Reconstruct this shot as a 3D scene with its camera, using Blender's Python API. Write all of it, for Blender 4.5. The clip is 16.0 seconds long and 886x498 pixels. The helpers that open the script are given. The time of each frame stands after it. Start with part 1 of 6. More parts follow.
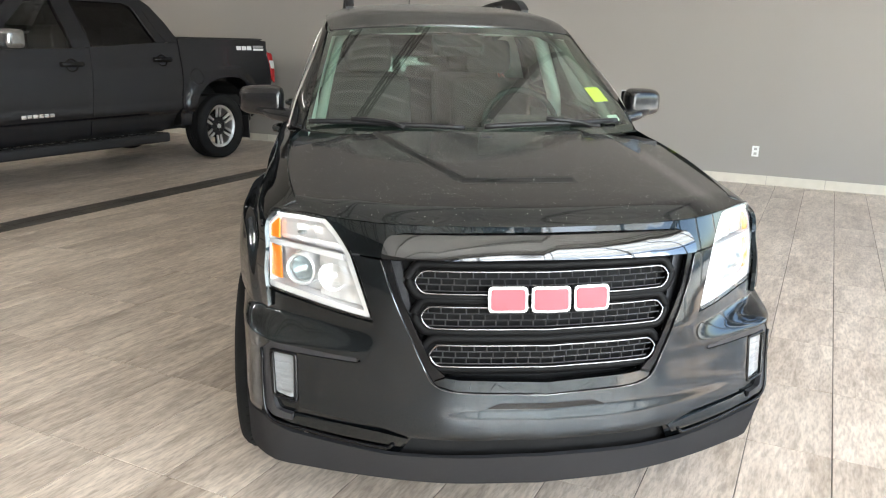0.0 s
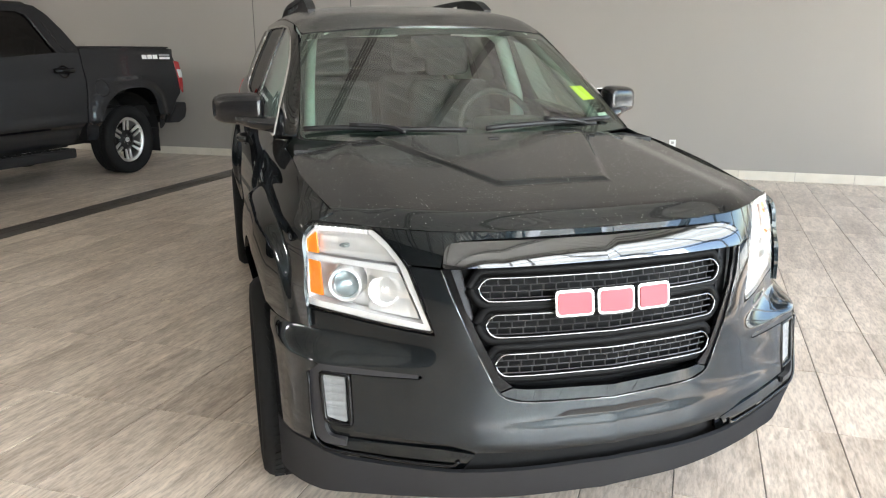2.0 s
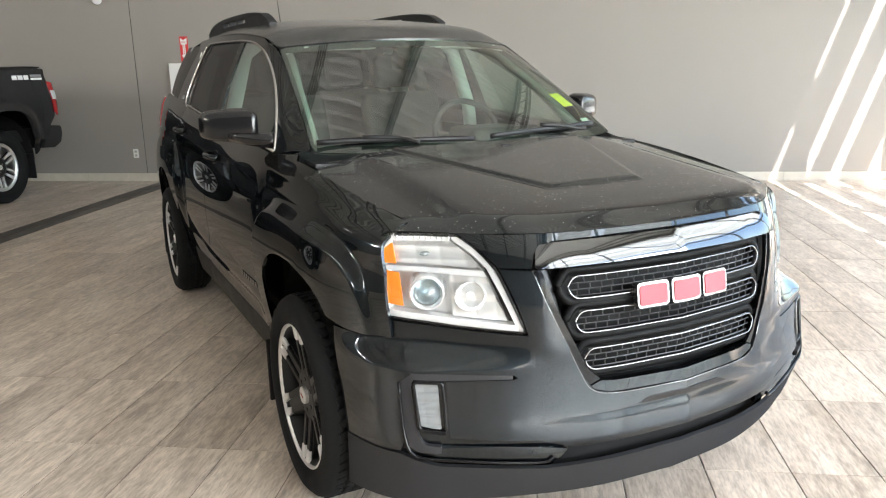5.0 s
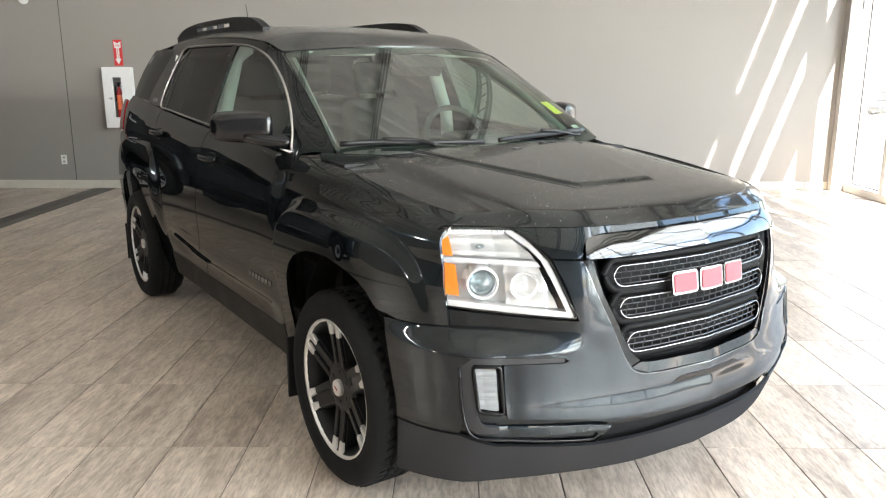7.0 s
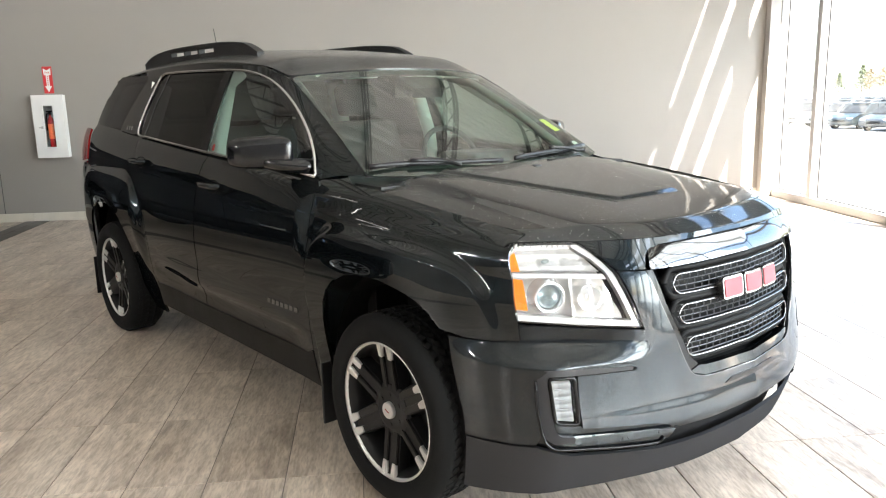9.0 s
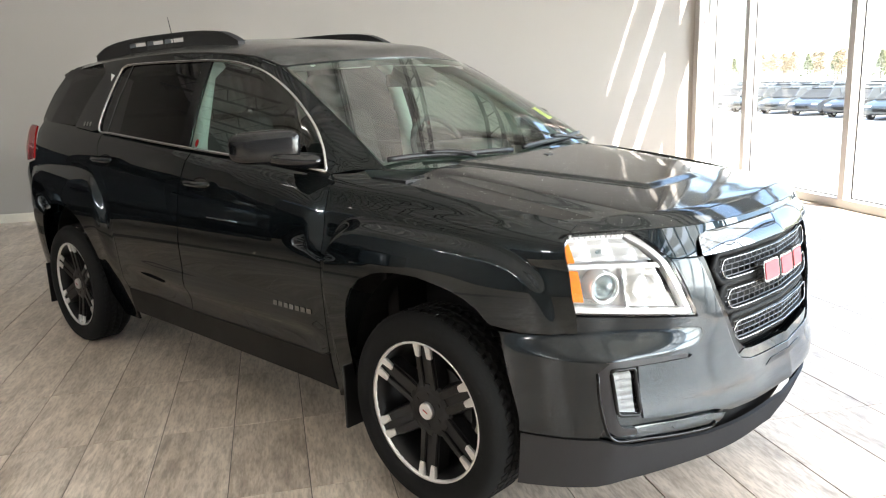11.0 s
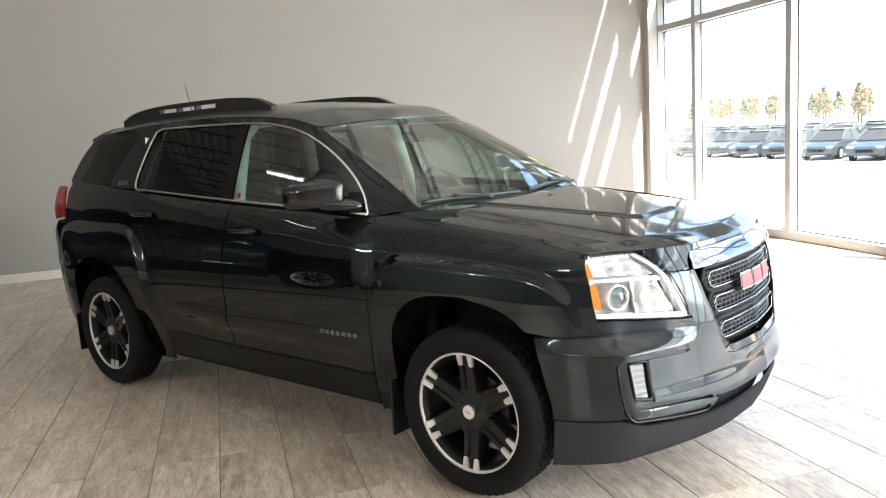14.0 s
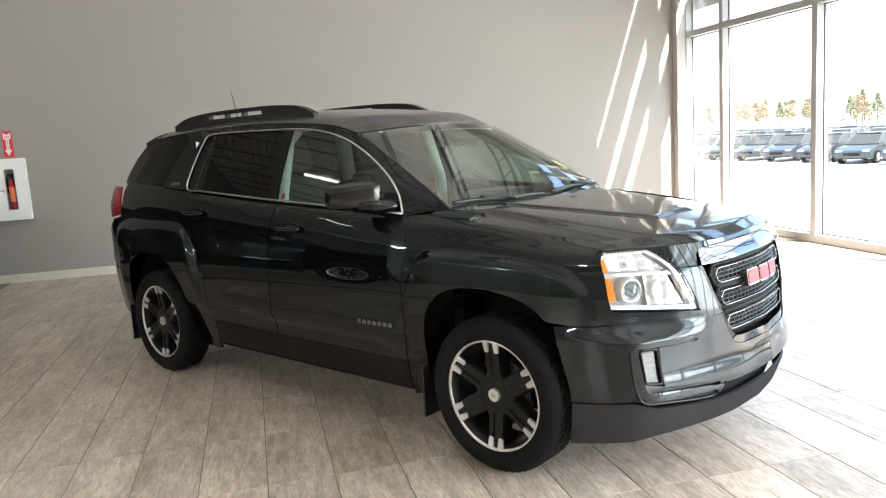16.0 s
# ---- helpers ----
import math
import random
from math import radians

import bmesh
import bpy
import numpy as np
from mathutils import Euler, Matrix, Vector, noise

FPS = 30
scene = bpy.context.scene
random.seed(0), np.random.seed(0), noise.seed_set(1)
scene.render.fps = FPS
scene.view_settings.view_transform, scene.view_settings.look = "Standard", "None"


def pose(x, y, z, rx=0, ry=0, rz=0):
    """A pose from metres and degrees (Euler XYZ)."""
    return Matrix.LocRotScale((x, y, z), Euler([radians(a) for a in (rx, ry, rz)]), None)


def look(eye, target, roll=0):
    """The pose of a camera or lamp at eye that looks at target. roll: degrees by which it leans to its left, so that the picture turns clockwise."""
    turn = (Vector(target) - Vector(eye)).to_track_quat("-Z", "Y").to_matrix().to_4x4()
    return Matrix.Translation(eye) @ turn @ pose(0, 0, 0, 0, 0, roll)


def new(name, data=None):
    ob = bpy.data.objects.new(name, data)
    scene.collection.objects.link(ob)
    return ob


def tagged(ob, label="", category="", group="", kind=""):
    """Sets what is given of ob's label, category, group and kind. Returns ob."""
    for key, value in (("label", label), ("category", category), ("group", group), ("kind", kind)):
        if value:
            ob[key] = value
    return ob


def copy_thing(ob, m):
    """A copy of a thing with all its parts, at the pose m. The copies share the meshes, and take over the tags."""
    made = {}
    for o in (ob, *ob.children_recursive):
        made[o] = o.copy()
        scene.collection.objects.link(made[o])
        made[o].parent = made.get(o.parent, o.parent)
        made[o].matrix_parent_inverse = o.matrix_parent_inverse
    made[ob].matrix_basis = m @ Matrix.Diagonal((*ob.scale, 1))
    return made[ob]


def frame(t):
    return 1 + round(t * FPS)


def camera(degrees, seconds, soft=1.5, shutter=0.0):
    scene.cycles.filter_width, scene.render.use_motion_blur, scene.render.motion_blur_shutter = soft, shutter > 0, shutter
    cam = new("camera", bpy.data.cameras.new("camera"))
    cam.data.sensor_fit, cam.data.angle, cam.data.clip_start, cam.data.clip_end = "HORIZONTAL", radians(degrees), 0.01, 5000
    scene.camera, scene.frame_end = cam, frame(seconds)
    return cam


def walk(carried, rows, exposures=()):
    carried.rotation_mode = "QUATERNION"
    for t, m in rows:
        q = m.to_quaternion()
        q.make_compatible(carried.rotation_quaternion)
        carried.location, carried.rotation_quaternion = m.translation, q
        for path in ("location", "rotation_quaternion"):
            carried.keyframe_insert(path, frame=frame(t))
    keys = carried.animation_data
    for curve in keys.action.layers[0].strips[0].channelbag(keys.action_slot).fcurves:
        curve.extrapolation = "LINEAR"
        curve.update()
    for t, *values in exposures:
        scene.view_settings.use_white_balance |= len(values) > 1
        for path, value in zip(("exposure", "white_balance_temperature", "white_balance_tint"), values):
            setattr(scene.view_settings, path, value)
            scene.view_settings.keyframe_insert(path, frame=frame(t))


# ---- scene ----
cam = camera(60.4, 16.0, soft=1.15)
PATH = [
    (0, (1.134, -2.494, 1.45), (0.237, -0.781, 0.938), 0.9),
    (0.5, (1.041, -2.634, 1.474), (0.228, -0.876, 0.976), 0.7),
    (1, (0.966, -2.732, 1.462), (0.225, -0.937, 0.983), 0.5),
    (1.5, (0.847, -2.692, 1.442), (0.128, -0.887, 0.968), 0.1),
    (2, (0.703, -2.593, 1.435), (0.055, -0.768, 0.935), -0.3),
    (2.5, (0.625, -2.574, 1.437), (0.017, -0.74, 0.92), -0.2),
    (3, (0.521, -2.667, 1.436), (-0.016, -0.8, 0.96), -0.1),
    (3.5, (0.415, -2.813, 1.445), (-0.037, -0.918, 0.995), -0.3),
    (4, (0.341, -2.869, 1.445), (-0.03, -0.952, 1.013), -0.1),
    (4.5, (0.24, -2.8, 1.418), (-0.089, -0.881, 0.96), -0.1),
    (4.7, (0.197, -2.764, 1.427), (-0.129, -0.847, 0.957), -0.9),
    (6.8, (-0.233, -2.99, 1.413), (-0.299, -1.042, 0.964), 0.1),
    (7, (-0.265, -2.951, 1.41), (-0.327, -1.002, 0.968), -0.1),
    (7.5, (-0.364, -2.859, 1.422), (-0.369, -0.907, 0.988), -1.4),
    (8, (-0.475, -2.841, 1.418), (-0.42, -0.887, 0.993), -1.0),
    (8.5, (-0.597, -2.899, 1.433), (-0.499, -0.947, 1.01), -1.4),
    (9, (-0.709, -2.974, 1.424), (-0.553, -1.02, 1.026), -1.4),
    (9.2, (-0.738, -2.973, 1.423), (-0.575, -1.02, 1.022), -1.6),
    (11.3, (-1.143, -2.831, 1.436), (-0.725, -0.923, 1.005), -1.6),
    (11.5, (-1.165, -2.845, 1.433), (-0.729, -0.941, 1.008), -1.3),
    (12, (-1.211, -2.928, 1.424), (-0.79, -1.009, 1.048), -1.2),
    (12.5, (-1.239, -3.062, 1.456), (-0.837, -1.139, 1.083), -2.5),
    (13, (-1.348, -3.149, 1.462), (-0.906, -1.23, 1.11), -3.0),
    (13.5, (-1.432, -3.215, 1.461), (-0.93, -1.312, 1.11), -4.0),
    (14, (-1.512, -3.267, 1.459), (-1.01, -1.355, 1.155), -3.7),
    (14.5, (-1.578, -3.32, 1.452), (-1.093, -1.397, 1.192), -3.3),
    (15, (-1.565, -3.401, 1.471), (-1.08, -1.476, 1.224), -3.4),
    (15.5, (-1.558, -3.482, 1.464), (-1.075, -1.564, 1.168), -3.3),
    (16, (-1.577, -3.544, 1.476), (-1.152, -1.612, 1.183), -3.6),
]
walk(cam, [(t, look(eye, target, roll)) for t, eye, target, roll in PATH], [(0, 3.24), (4.5, 3.26), (8, 3.44), (9.2, 3.46), (12, 3.4), (14, 3.30), (16, 3.24)])

# ---- world, sun and exposure ----
world = bpy.data.worlds.new("world")
scene.world = world
world.use_nodes = True
_wn = world.node_tree.nodes
_sky = _wn.new("ShaderNodeTexSky")
_sky.sky_type, _sky.sun_disc = "NISHITA", False
_sky.sun_elevation, _sky.sun_rotation = radians(55.6), radians(150.9)
_sky.dust_density, _sky.ozone_density = 2.0, 1.0
world.node_tree.links.new(_sky.outputs[0], _wn["Background"].inputs["Color"])
_wn["Background"].inputs["Strength"].default_value = 0.15
sun = new("sun", bpy.data.lights.new("sun", "SUN"))
sun.data.energy, sun.data.angle, sun.data.color = 4.4, radians(0.5), (1.0, 0.94, 0.86)
sun.matrix_world = look((0, 0, 0), (-0.557, 1.0, -1.67))
# sky light that the upper panes let in
skylight = new("window_light", bpy.data.lights.new("window_light", "AREA"))
skylight.data.shape, skylight.data.size, skylight.data.size_y, skylight.data.energy = "RECTANGLE", 12.0, 2.6, 66.0
skylight.data.color = (1.0, 0.98, 0.975)
skylight.matrix_world = look((4.56, -3.0, 4.25), (0.0, -3.0, 4.25))
# and the lower panes towards the south
skylight_low = new("window_light_low", bpy.data.lights.new("window_light_low", "AREA"))
skylight_low.data.shape, skylight_low.data.size, skylight_low.data.size_y, skylight_low.data.energy = "RECTANGLE", 9.0, 2.3, 112.0
skylight_low.data.color = (0.97, 0.985, 1.0)
skylight_low.matrix_world = look((4.56, -5.2, 1.5), (0.0, -5.2, 1.5))


# ---- materials ----
def material(name):
    m = bpy.data.materials.new(name)
    m.use_nodes = True
    return m, m.node_tree.nodes, m.node_tree.links, m.node_tree.nodes["Principled BSDF"]


def plain(name, color, rough=0.5, metal=0.0, coat=0.0, vary=0.12, scale=6.0, bump=0.0, bump_scale=60.0, emit=0.0, ior=1.5, spec=0.5):
    """A painted, plastic or metal surface with blotches, fine grain and uneven gloss."""
    m, n, l, b = material(name)
    co = n.new("ShaderNodeTexCoord")
    big, fine = n.new("ShaderNodeTexNoise"), n.new("ShaderNodeTexNoise")
    big.inputs["Scale"].default_value, big.inputs["Detail"].default_value = scale, 3
    fine.inputs["Scale"].default_value, fine.inputs["Detail"].default_value = bump_scale, 2
    l.new(co.outputs["Object"], big.inputs["Vector"]), l.new(co.outputs["Object"], fine.inputs["Vector"])
    ramp = n.new("ShaderNodeMix")
    ramp.data_type = "RGBA"
    ramp.inputs["A"].default_value = (*[c * (1 - vary) for c in color], 1)
    ramp.inputs["B"].default_value = (*[min(1, c * (1 + vary)) for c in color], 1)
    l.new(big.outputs[0], ramp.inputs["Factor"]), l.new(ramp.outputs["Result"], b.inputs["Base Color"])
    r = n.new("ShaderNodeMapRange")
    r.inputs["To Min"].default_value, r.inputs["To Max"].default_value = rough * 0.8, min(1, rough * 1.2)
    l.new(big.outputs[0], r.inputs["Value"]), l.new(r.outputs["Result"], b.inputs["Roughness"])
    b.inputs["Metallic"].default_value, b.inputs["IOR"].default_value, b.inputs["Specular IOR Level"].default_value = metal, ior, spec
    b.inputs["Coat Weight"].default_value, b.inputs["Coat Roughness"].default_value = coat, 0.03
    if bump:
        bp = n.new("ShaderNodeBump")
        bp.inputs["Strength"].default_value, bp.inputs["Distance"].default_value = bump, 0.002
        l.new(fine.outputs[0], bp.inputs["Height"]), l.new(bp.outputs[0], b.inputs["Normal"])
    if emit:
        b.inputs["Emission Color"].default_value, b.inputs["Emission Strength"].default_value = (*color, 1), emit
    return m


def car_paint(name, color, flake, dust=0.0, grime=0.006, spread=0.30, coat=1.0, haze=0.012):
    """Metallic paint: base with fine flakes under a clear coat, dusted with dry specks on upward faces."""
    m, n, l, b = material(name)
    co, vo = n.new("ShaderNodeTexCoord"), n.new("ShaderNodeTexVoronoi")
    vo.inputs["Scale"].default_value = 1800
    l.new(co.outputs["Object"], vo.inputs["Vector"])
    mix = n.new("ShaderNodeMix")
    mix.data_type = "RGBA"
    mix.inputs["A"].default_value, mix.inputs["B"].default_value = (*color, 1), (*[c * 1.8 for c in color], 1)
    sep = n.new("ShaderNodeSeparateColor")
    l.new(vo.outputs["Color"], sep.inputs[0]), l.new(sep.outputs[0], mix.inputs["Factor"])
    out = mix.outputs["Result"]
    if dust:
        spots, where = n.new("ShaderNodeTexVoronoi"), n.new("ShaderNodeTexNoise")
        spots.inputs["Scale"].default_value, where.inputs["Scale"].default_value = 105, 2.5
        l.new(co.outputs["Object"], spots.inputs["Vector"]), l.new(co.outputs["Object"], where.inputs["Vector"])
        size, sc = n.new("ShaderNodeMath"), n.new("ShaderNodeSeparateColor")
        l.new(spots.outputs["Color"], sc.inputs[0])
        size.operation = "MULTIPLY"
        skew = n.new("ShaderNodeMath")
        skew.operation = "POWER"
        skew.inputs[1].default_value = 2.5
        l.new(sc.outputs[0], skew.inputs[0]), l.new(skew.outputs[0], size.inputs[0])
        size.inputs[1].default_value = 0.185
        less = n.new("ShaderNodeMath")
        less.operation = "LESS_THAN"
        l.new(spots.outputs["Distance"], less.inputs[0]), l.new(size.outputs[0], less.inputs[1])
        geo, up = n.new("ShaderNodeNewGeometry"), n.new("ShaderNodeSeparateXYZ")
        l.new(geo.outputs["Normal"], up.inputs[0])
        gate = n.new("ShaderNodeMapRange")
        gate.inputs["From Min"].default_value, gate.inputs["From Max"].default_value = 0.75, 0.95
        l.new(up.outputs["Z"], gate.inputs["Value"])
        k1, k2 = n.new("ShaderNodeMath"), n.new("ShaderNodeMath")
        k1.operation = k2.operation = "MULTIPLY"
        l.new(less.outputs[0], k1.inputs[0]), l.new(gate.outputs["Result"], k1.inputs[1])
        l.new(k1.outputs[0], k2.inputs[0])
        k2.inputs[1].default_value = dust
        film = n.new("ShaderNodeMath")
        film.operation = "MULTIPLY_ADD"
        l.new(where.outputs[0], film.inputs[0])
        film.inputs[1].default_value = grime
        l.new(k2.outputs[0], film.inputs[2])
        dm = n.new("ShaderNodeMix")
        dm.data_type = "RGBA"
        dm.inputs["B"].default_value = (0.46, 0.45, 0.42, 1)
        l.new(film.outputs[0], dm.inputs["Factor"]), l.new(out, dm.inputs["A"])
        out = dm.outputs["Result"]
        rr = n.new("ShaderNodeMapRange")
        rr.inputs["To Min"].default_value, rr.inputs["To Max"].default_value = haze, 0.6
        l.new(k2.outputs[0], rr.inputs["Value"]), l.new(rr.outputs["Result"], b.inputs["Coat Roughness"])
    l.new(out, b.inputs["Base Color"])
    b.inputs["Roughness"].default_value, b.inputs["Specular IOR Level"].default_value = 0.6, 0.0
    b.inputs["Coat Weight"].default_value, b.inputs["Coat IOR"].default_value = coat, 1.5
    if dust:
        b.inputs["Sheen Weight"].default_value, b.inputs["Sheen Roughness"].default_value = 0.065, 0.30
        b.inputs["Sheen Tint"].default_value = (0.85, 0.80, 0.72, 1)
    else:
        b.inputs["Coat Roughness"].default_value = haze
    fl, add = n.new("ShaderNodeBsdfGlossy"), n.new("ShaderNodeAddShader")
    fl.inputs["Roughness"].default_value = spread
    gain = n.new("ShaderNodeMix")
    gain.data_type = "RGBA"
    gain.inputs["A"].default_value, gain.inputs["B"].default_value = (*[c * 0.7 for c in flake], 1), (*[c * 1.3 for c in flake], 1)
    l.new(sep.outputs[1], gain.inputs["Factor"]), l.new(gain.outputs["Result"], fl.inputs["Color"])
    l.new(b.outputs[0], add.inputs[0]), l.new(fl.outputs[0], add.inputs[1])
    l.new(add.outputs[0], n["Material Output"].inputs["Surface"])
    return m


def glass(name, tint, ior=1.5, gloss=1.0):
    """A thin pane: what lies behind, tinted, under a mirror-sharp reflection that grows at a slant."""
    m, n, l, b = material(name)
    n.remove(b)
    tr, gl, mx = n.new("ShaderNodeBsdfTransparent"), n.new("ShaderNodeBsdfGlossy"), n.new("ShaderNodeMixShader")
    tr.inputs["Color"].default_value = (*tint, 1)
    gl.inputs["Roughness"].default_value = 0.0
    gl.inputs["Color"].default_value = (gloss, gloss, gloss, 1)
    lw, pw, mr = n.new("ShaderNodeLayerWeight"), n.new("ShaderNodeMath"), n.new("ShaderNodeMapRange")
    pw.operation = "POWER"
    pw.inputs[1].default_value = 4.0
    f0 = ((ior - 1) / (ior + 1)) ** 2 * 1.8
    mr.inputs["To Min"].default_value, mr.inputs["To Max"].default_value = f0, 1.0
    l.new(lw.outputs["Facing"], pw.inputs[0]), l.new(pw.outputs[0], mr.inputs["Value"]), l.new(mr.outputs["Result"], mx.inputs[0])
    l.new(tr.outputs[0], mx.inputs[1]), l.new(gl.outputs[0], mx.inputs[2])
    l.new(mx.outputs[0], n["Material Output"].inputs["Surface"])
    return m


def tile_material(name, island):
    """Greige porcelain with grain along the plank, worn pale streaks and a satin glaze; each tile differs."""
    m, n, l, b = material(name)
    co = n.new("ShaderNodeNewGeometry")
    if island:
        rnd = co.outputs["Random Per Island"]
    else:
        rnd = n.new("ShaderNodeObjectInfo").outputs["Random"]
    off = n.new("ShaderNodeVectorMath")
    off.operation = "MULTIPLY_ADD"
    comb = n.new("ShaderNodeCombineXYZ")
    for k in range(3):
        l.new(rnd, comb.inputs[k])
    l.new(comb.outputs[0], off.inputs[0])
    off.inputs[1].default_value = (37, 53, 11)
    mp = n.new("ShaderNodeMapping")
    mp.inputs["Scale"].default_value = (1.0, 0.2, 1.0)
    l.new(co.outputs["Position"], mp.inputs["Vector"])
    l.new(mp.outputs[0], off.inputs[2])
    grain, cloud, fleck = n.new("ShaderNodeTexNoise"), n.new("ShaderNodeTexNoise"), n.new("ShaderNodeTexNoise")
    for k, s, d in ((grain, 26, 6), (cloud, 5, 4), (fleck, 95, 3)):
        k.inputs["Scale"].default_value, k.inputs["Detail"].default_value = s, d
        l.new(off.outputs[0], k.inputs["Vector"])
    grain.inputs["Roughness"].default_value = 0.65
    a1 = n.new("ShaderNodeValToRGB")
    e = a1.color_ramp.elements
    e[0].position, e[0].color = 0.36, (0.290, 0.233, 0.183, 1)
    e[1].position, e[1].color = 0.63, (0.62, 0.535, 0.445, 1)
    k = e.new(0.5)
    k.color = (0.462, 0.389, 0.319, 1)
    mixv = n.new("ShaderNodeMix")
    mixv.inputs["Factor"].default_value = 0.4
    l.new(grain.outputs[0], mixv.inputs["A"]), l.new(cloud.outputs[0], mixv.inputs["B"])
    l.new(mixv.outputs[0], a1.inputs[0])
    tone = n.new("ShaderNodeMapRange")
    tone.inputs["To Min"].default_value, tone.inputs["To Max"].default_value = 0.93, 1.07
    l.new(rnd, tone.inputs["Value"])
    hsv = n.new("ShaderNodeHueSaturation")
    l.new(a1.outputs[0], hsv.inputs["Color"]), l.new(tone.outputs["Result"], hsv.inputs["Value"])
    pit = n.new("ShaderNodeMapRange")
    pit.inputs["From Min"].default_value, pit.inputs["From Max"].default_value = 0.36, 0.56
    pit.inputs["To Min"].default_value, pit.inputs["To Max"].default_value = 0.76, 1.12
    l.new(fleck.outputs[0], pit.inputs["Value"])
    worn = n.new("ShaderNodeMix")
    worn.data_type, worn.blend_type = "RGBA", "MULTIPLY"
    worn.inputs["Factor"].default_value = 0.8
    l.new(hsv.outputs[0], worn.inputs["A"]), l.new(pit.outputs["Result"], worn.inputs["B"])
    l.new(worn.outputs["Result"], b.inputs["Base Color"])
    rr = n.new("ShaderNodeMapRange")
    rr.inputs["To Min"].default_value, rr.inputs["To Max"].default_value = 0.24, 0.46
    l.new(grain.outputs[0], rr.inputs["Value"]), l.new(rr.outputs["Result"], b.inputs["Roughness"])
    bp = n.new("ShaderNodeBump")
    bp.inputs["Strength"].default_value, bp.inputs["Distance"].default_value = 0.12, 0.002
    l.new(fleck.outputs[0], bp.inputs["Height"]), l.new(bp.outputs[0], b.inputs["Normal"])
    return m


M_WALL = plain("grey_wall_paint", (0.274, 0.255, 0.236), 0.55, vary=0.04, scale=1.2, bump=0.25, bump_scale=180)
M_DARKWALL = plain("dimmed_wall_colour", (0.15, 0.145, 0.138), 0.6, vary=0.06, scale=1.2, bump=0.2, bump_scale=180)
M_BASE = plain("baseboard_tile", (0.56, 0.52, 0.45), 0.4, vary=0.12, scale=9, bump=0.1)
M_GROUT = plain("grout", (0.16, 0.143, 0.125), 0.9, vary=0.2, scale=14, bump=0.4, bump_scale=400)
M_STRIP = plain("dark_floor_tile", (0.072, 0.062, 0.053), 0.4, vary=0.3, scale=16, bump=0.1, bump_scale=120)
M_FRAME = plain("anodised_frame", (0.38, 0.375, 0.37), 0.45, metal=0.1, vary=0.05, bump=0.05)
M_GASKET = plain("rubber_gasket", (0.03, 0.03, 0.03), 0.7)
M_CEIL = plain("deck_paint", (0.66, 0.66, 0.635), 0.6, vary=0.08, scale=2)
M_STEEL = plain("joist_paint", (0.21, 0.207, 0.20), 0.5, vary=0.1)
M_GLASS = glass("window_glass", (0.96, 0.985, 0.97), 1.45, 0.9)
M_PLASTER = plain("column_paint", (0.41, 0.39, 0.365), 0.6, vary=0.05, scale=2, bump=0.2, bump_scale=160)
M_TILE, M_TILE2 = tile_material("porcelain_plank", False), tile_material("porcelain_plank_far", True)


# ---- building helpers ----
def mesh_object(name, bm, mat, parent=None, smooth=False, label=""):
    me = bpy.data.meshes.new(name)
    bmesh.ops.recalc_face_normals(bm, faces=bm.faces)
    for f in bm.faces:
        f.smooth = smooth
    bm.to_mesh(me)
    bm.free()
    for k in mat if isinstance(mat, (list, tuple)) else [mat]:
        me.materials.append(k)
    ob = new(name, me)
    ob.parent = parent
    if label:
        ob["label"] = label
    return ob


def part(name, bm, mat, parent, label="", smooth=False):
    return mesh_object(name, bm, mat, parent, smooth, label)


def add_box(bm, x0, x1, y0, y1, z0, z1, bevel=0.0, m=None, seg=2):
    r = bmesh.ops.create_cube(bm, size=1, matrix=Matrix.Translation(((x0 + x1) / 2, (y0 + y1) / 2, (z0 + z1) / 2)) @ Matrix.Diagonal((x1 - x0, y1 - y0, z1 - z0, 1)))
    vs = r["verts"]
    if bevel:
        es = list({e for v in vs for e in v.link_edges})
        vs = [v for v in bmesh.ops.bevel(bm, geom=es, offset=bevel, segments=seg, affect="EDGES", profile=0.6)["verts"]]
    if m is not None:
        bmesh.ops.transform(bm, matrix=m, verts=vs)
    return vs


def box(x0, x1, y0, y1, z0, z1, bevel=0.0, m=None, seg=2):
    bm = bmesh.new()
    add_box(bm, x0, x1, y0, y1, z0, z1, bevel, m, seg)
    return bm


def add_rod(bm, p, q, r0, r1=None, sides=10, caps=True):
    p, q = Vector(p), Vector(q)
    d = q - p
    m = Matrix.Translation((p + q) / 2) @ d.to_track_quat("Z", "Y").to_matrix().to_4x4()
    return bmesh.ops.create_cone(bm, cap_ends=caps, segments=sides, radius1=r0, radius2=r0 if r1 is None else r1, depth=d.length, matrix=m)["verts"]


def rod(p, q, r0, r1=None, sides=10):
    bm = bmesh.new()
    add_rod(bm, p, q, r0, r1, sides)
    return bm


def add_lathe(bm, prof, m, sides=48, arc=None):
    """Turn a profile of (radius, along) about the local x axis."""
    rings = []
    for k in range(sides):
        a = 2 * math.pi * k / sides
        rings.append([bm.verts.new(m @ Vector((h, r * math.cos(a), r * math.sin(a)))) for r, h in prof])
    for k in range(sides):
        a, b = rings[k], rings[(k + 1) % sides]
        for j in range(len(prof) - 1):
            bm.faces.new((a[j], a[j + 1], b[j + 1], b[j]))


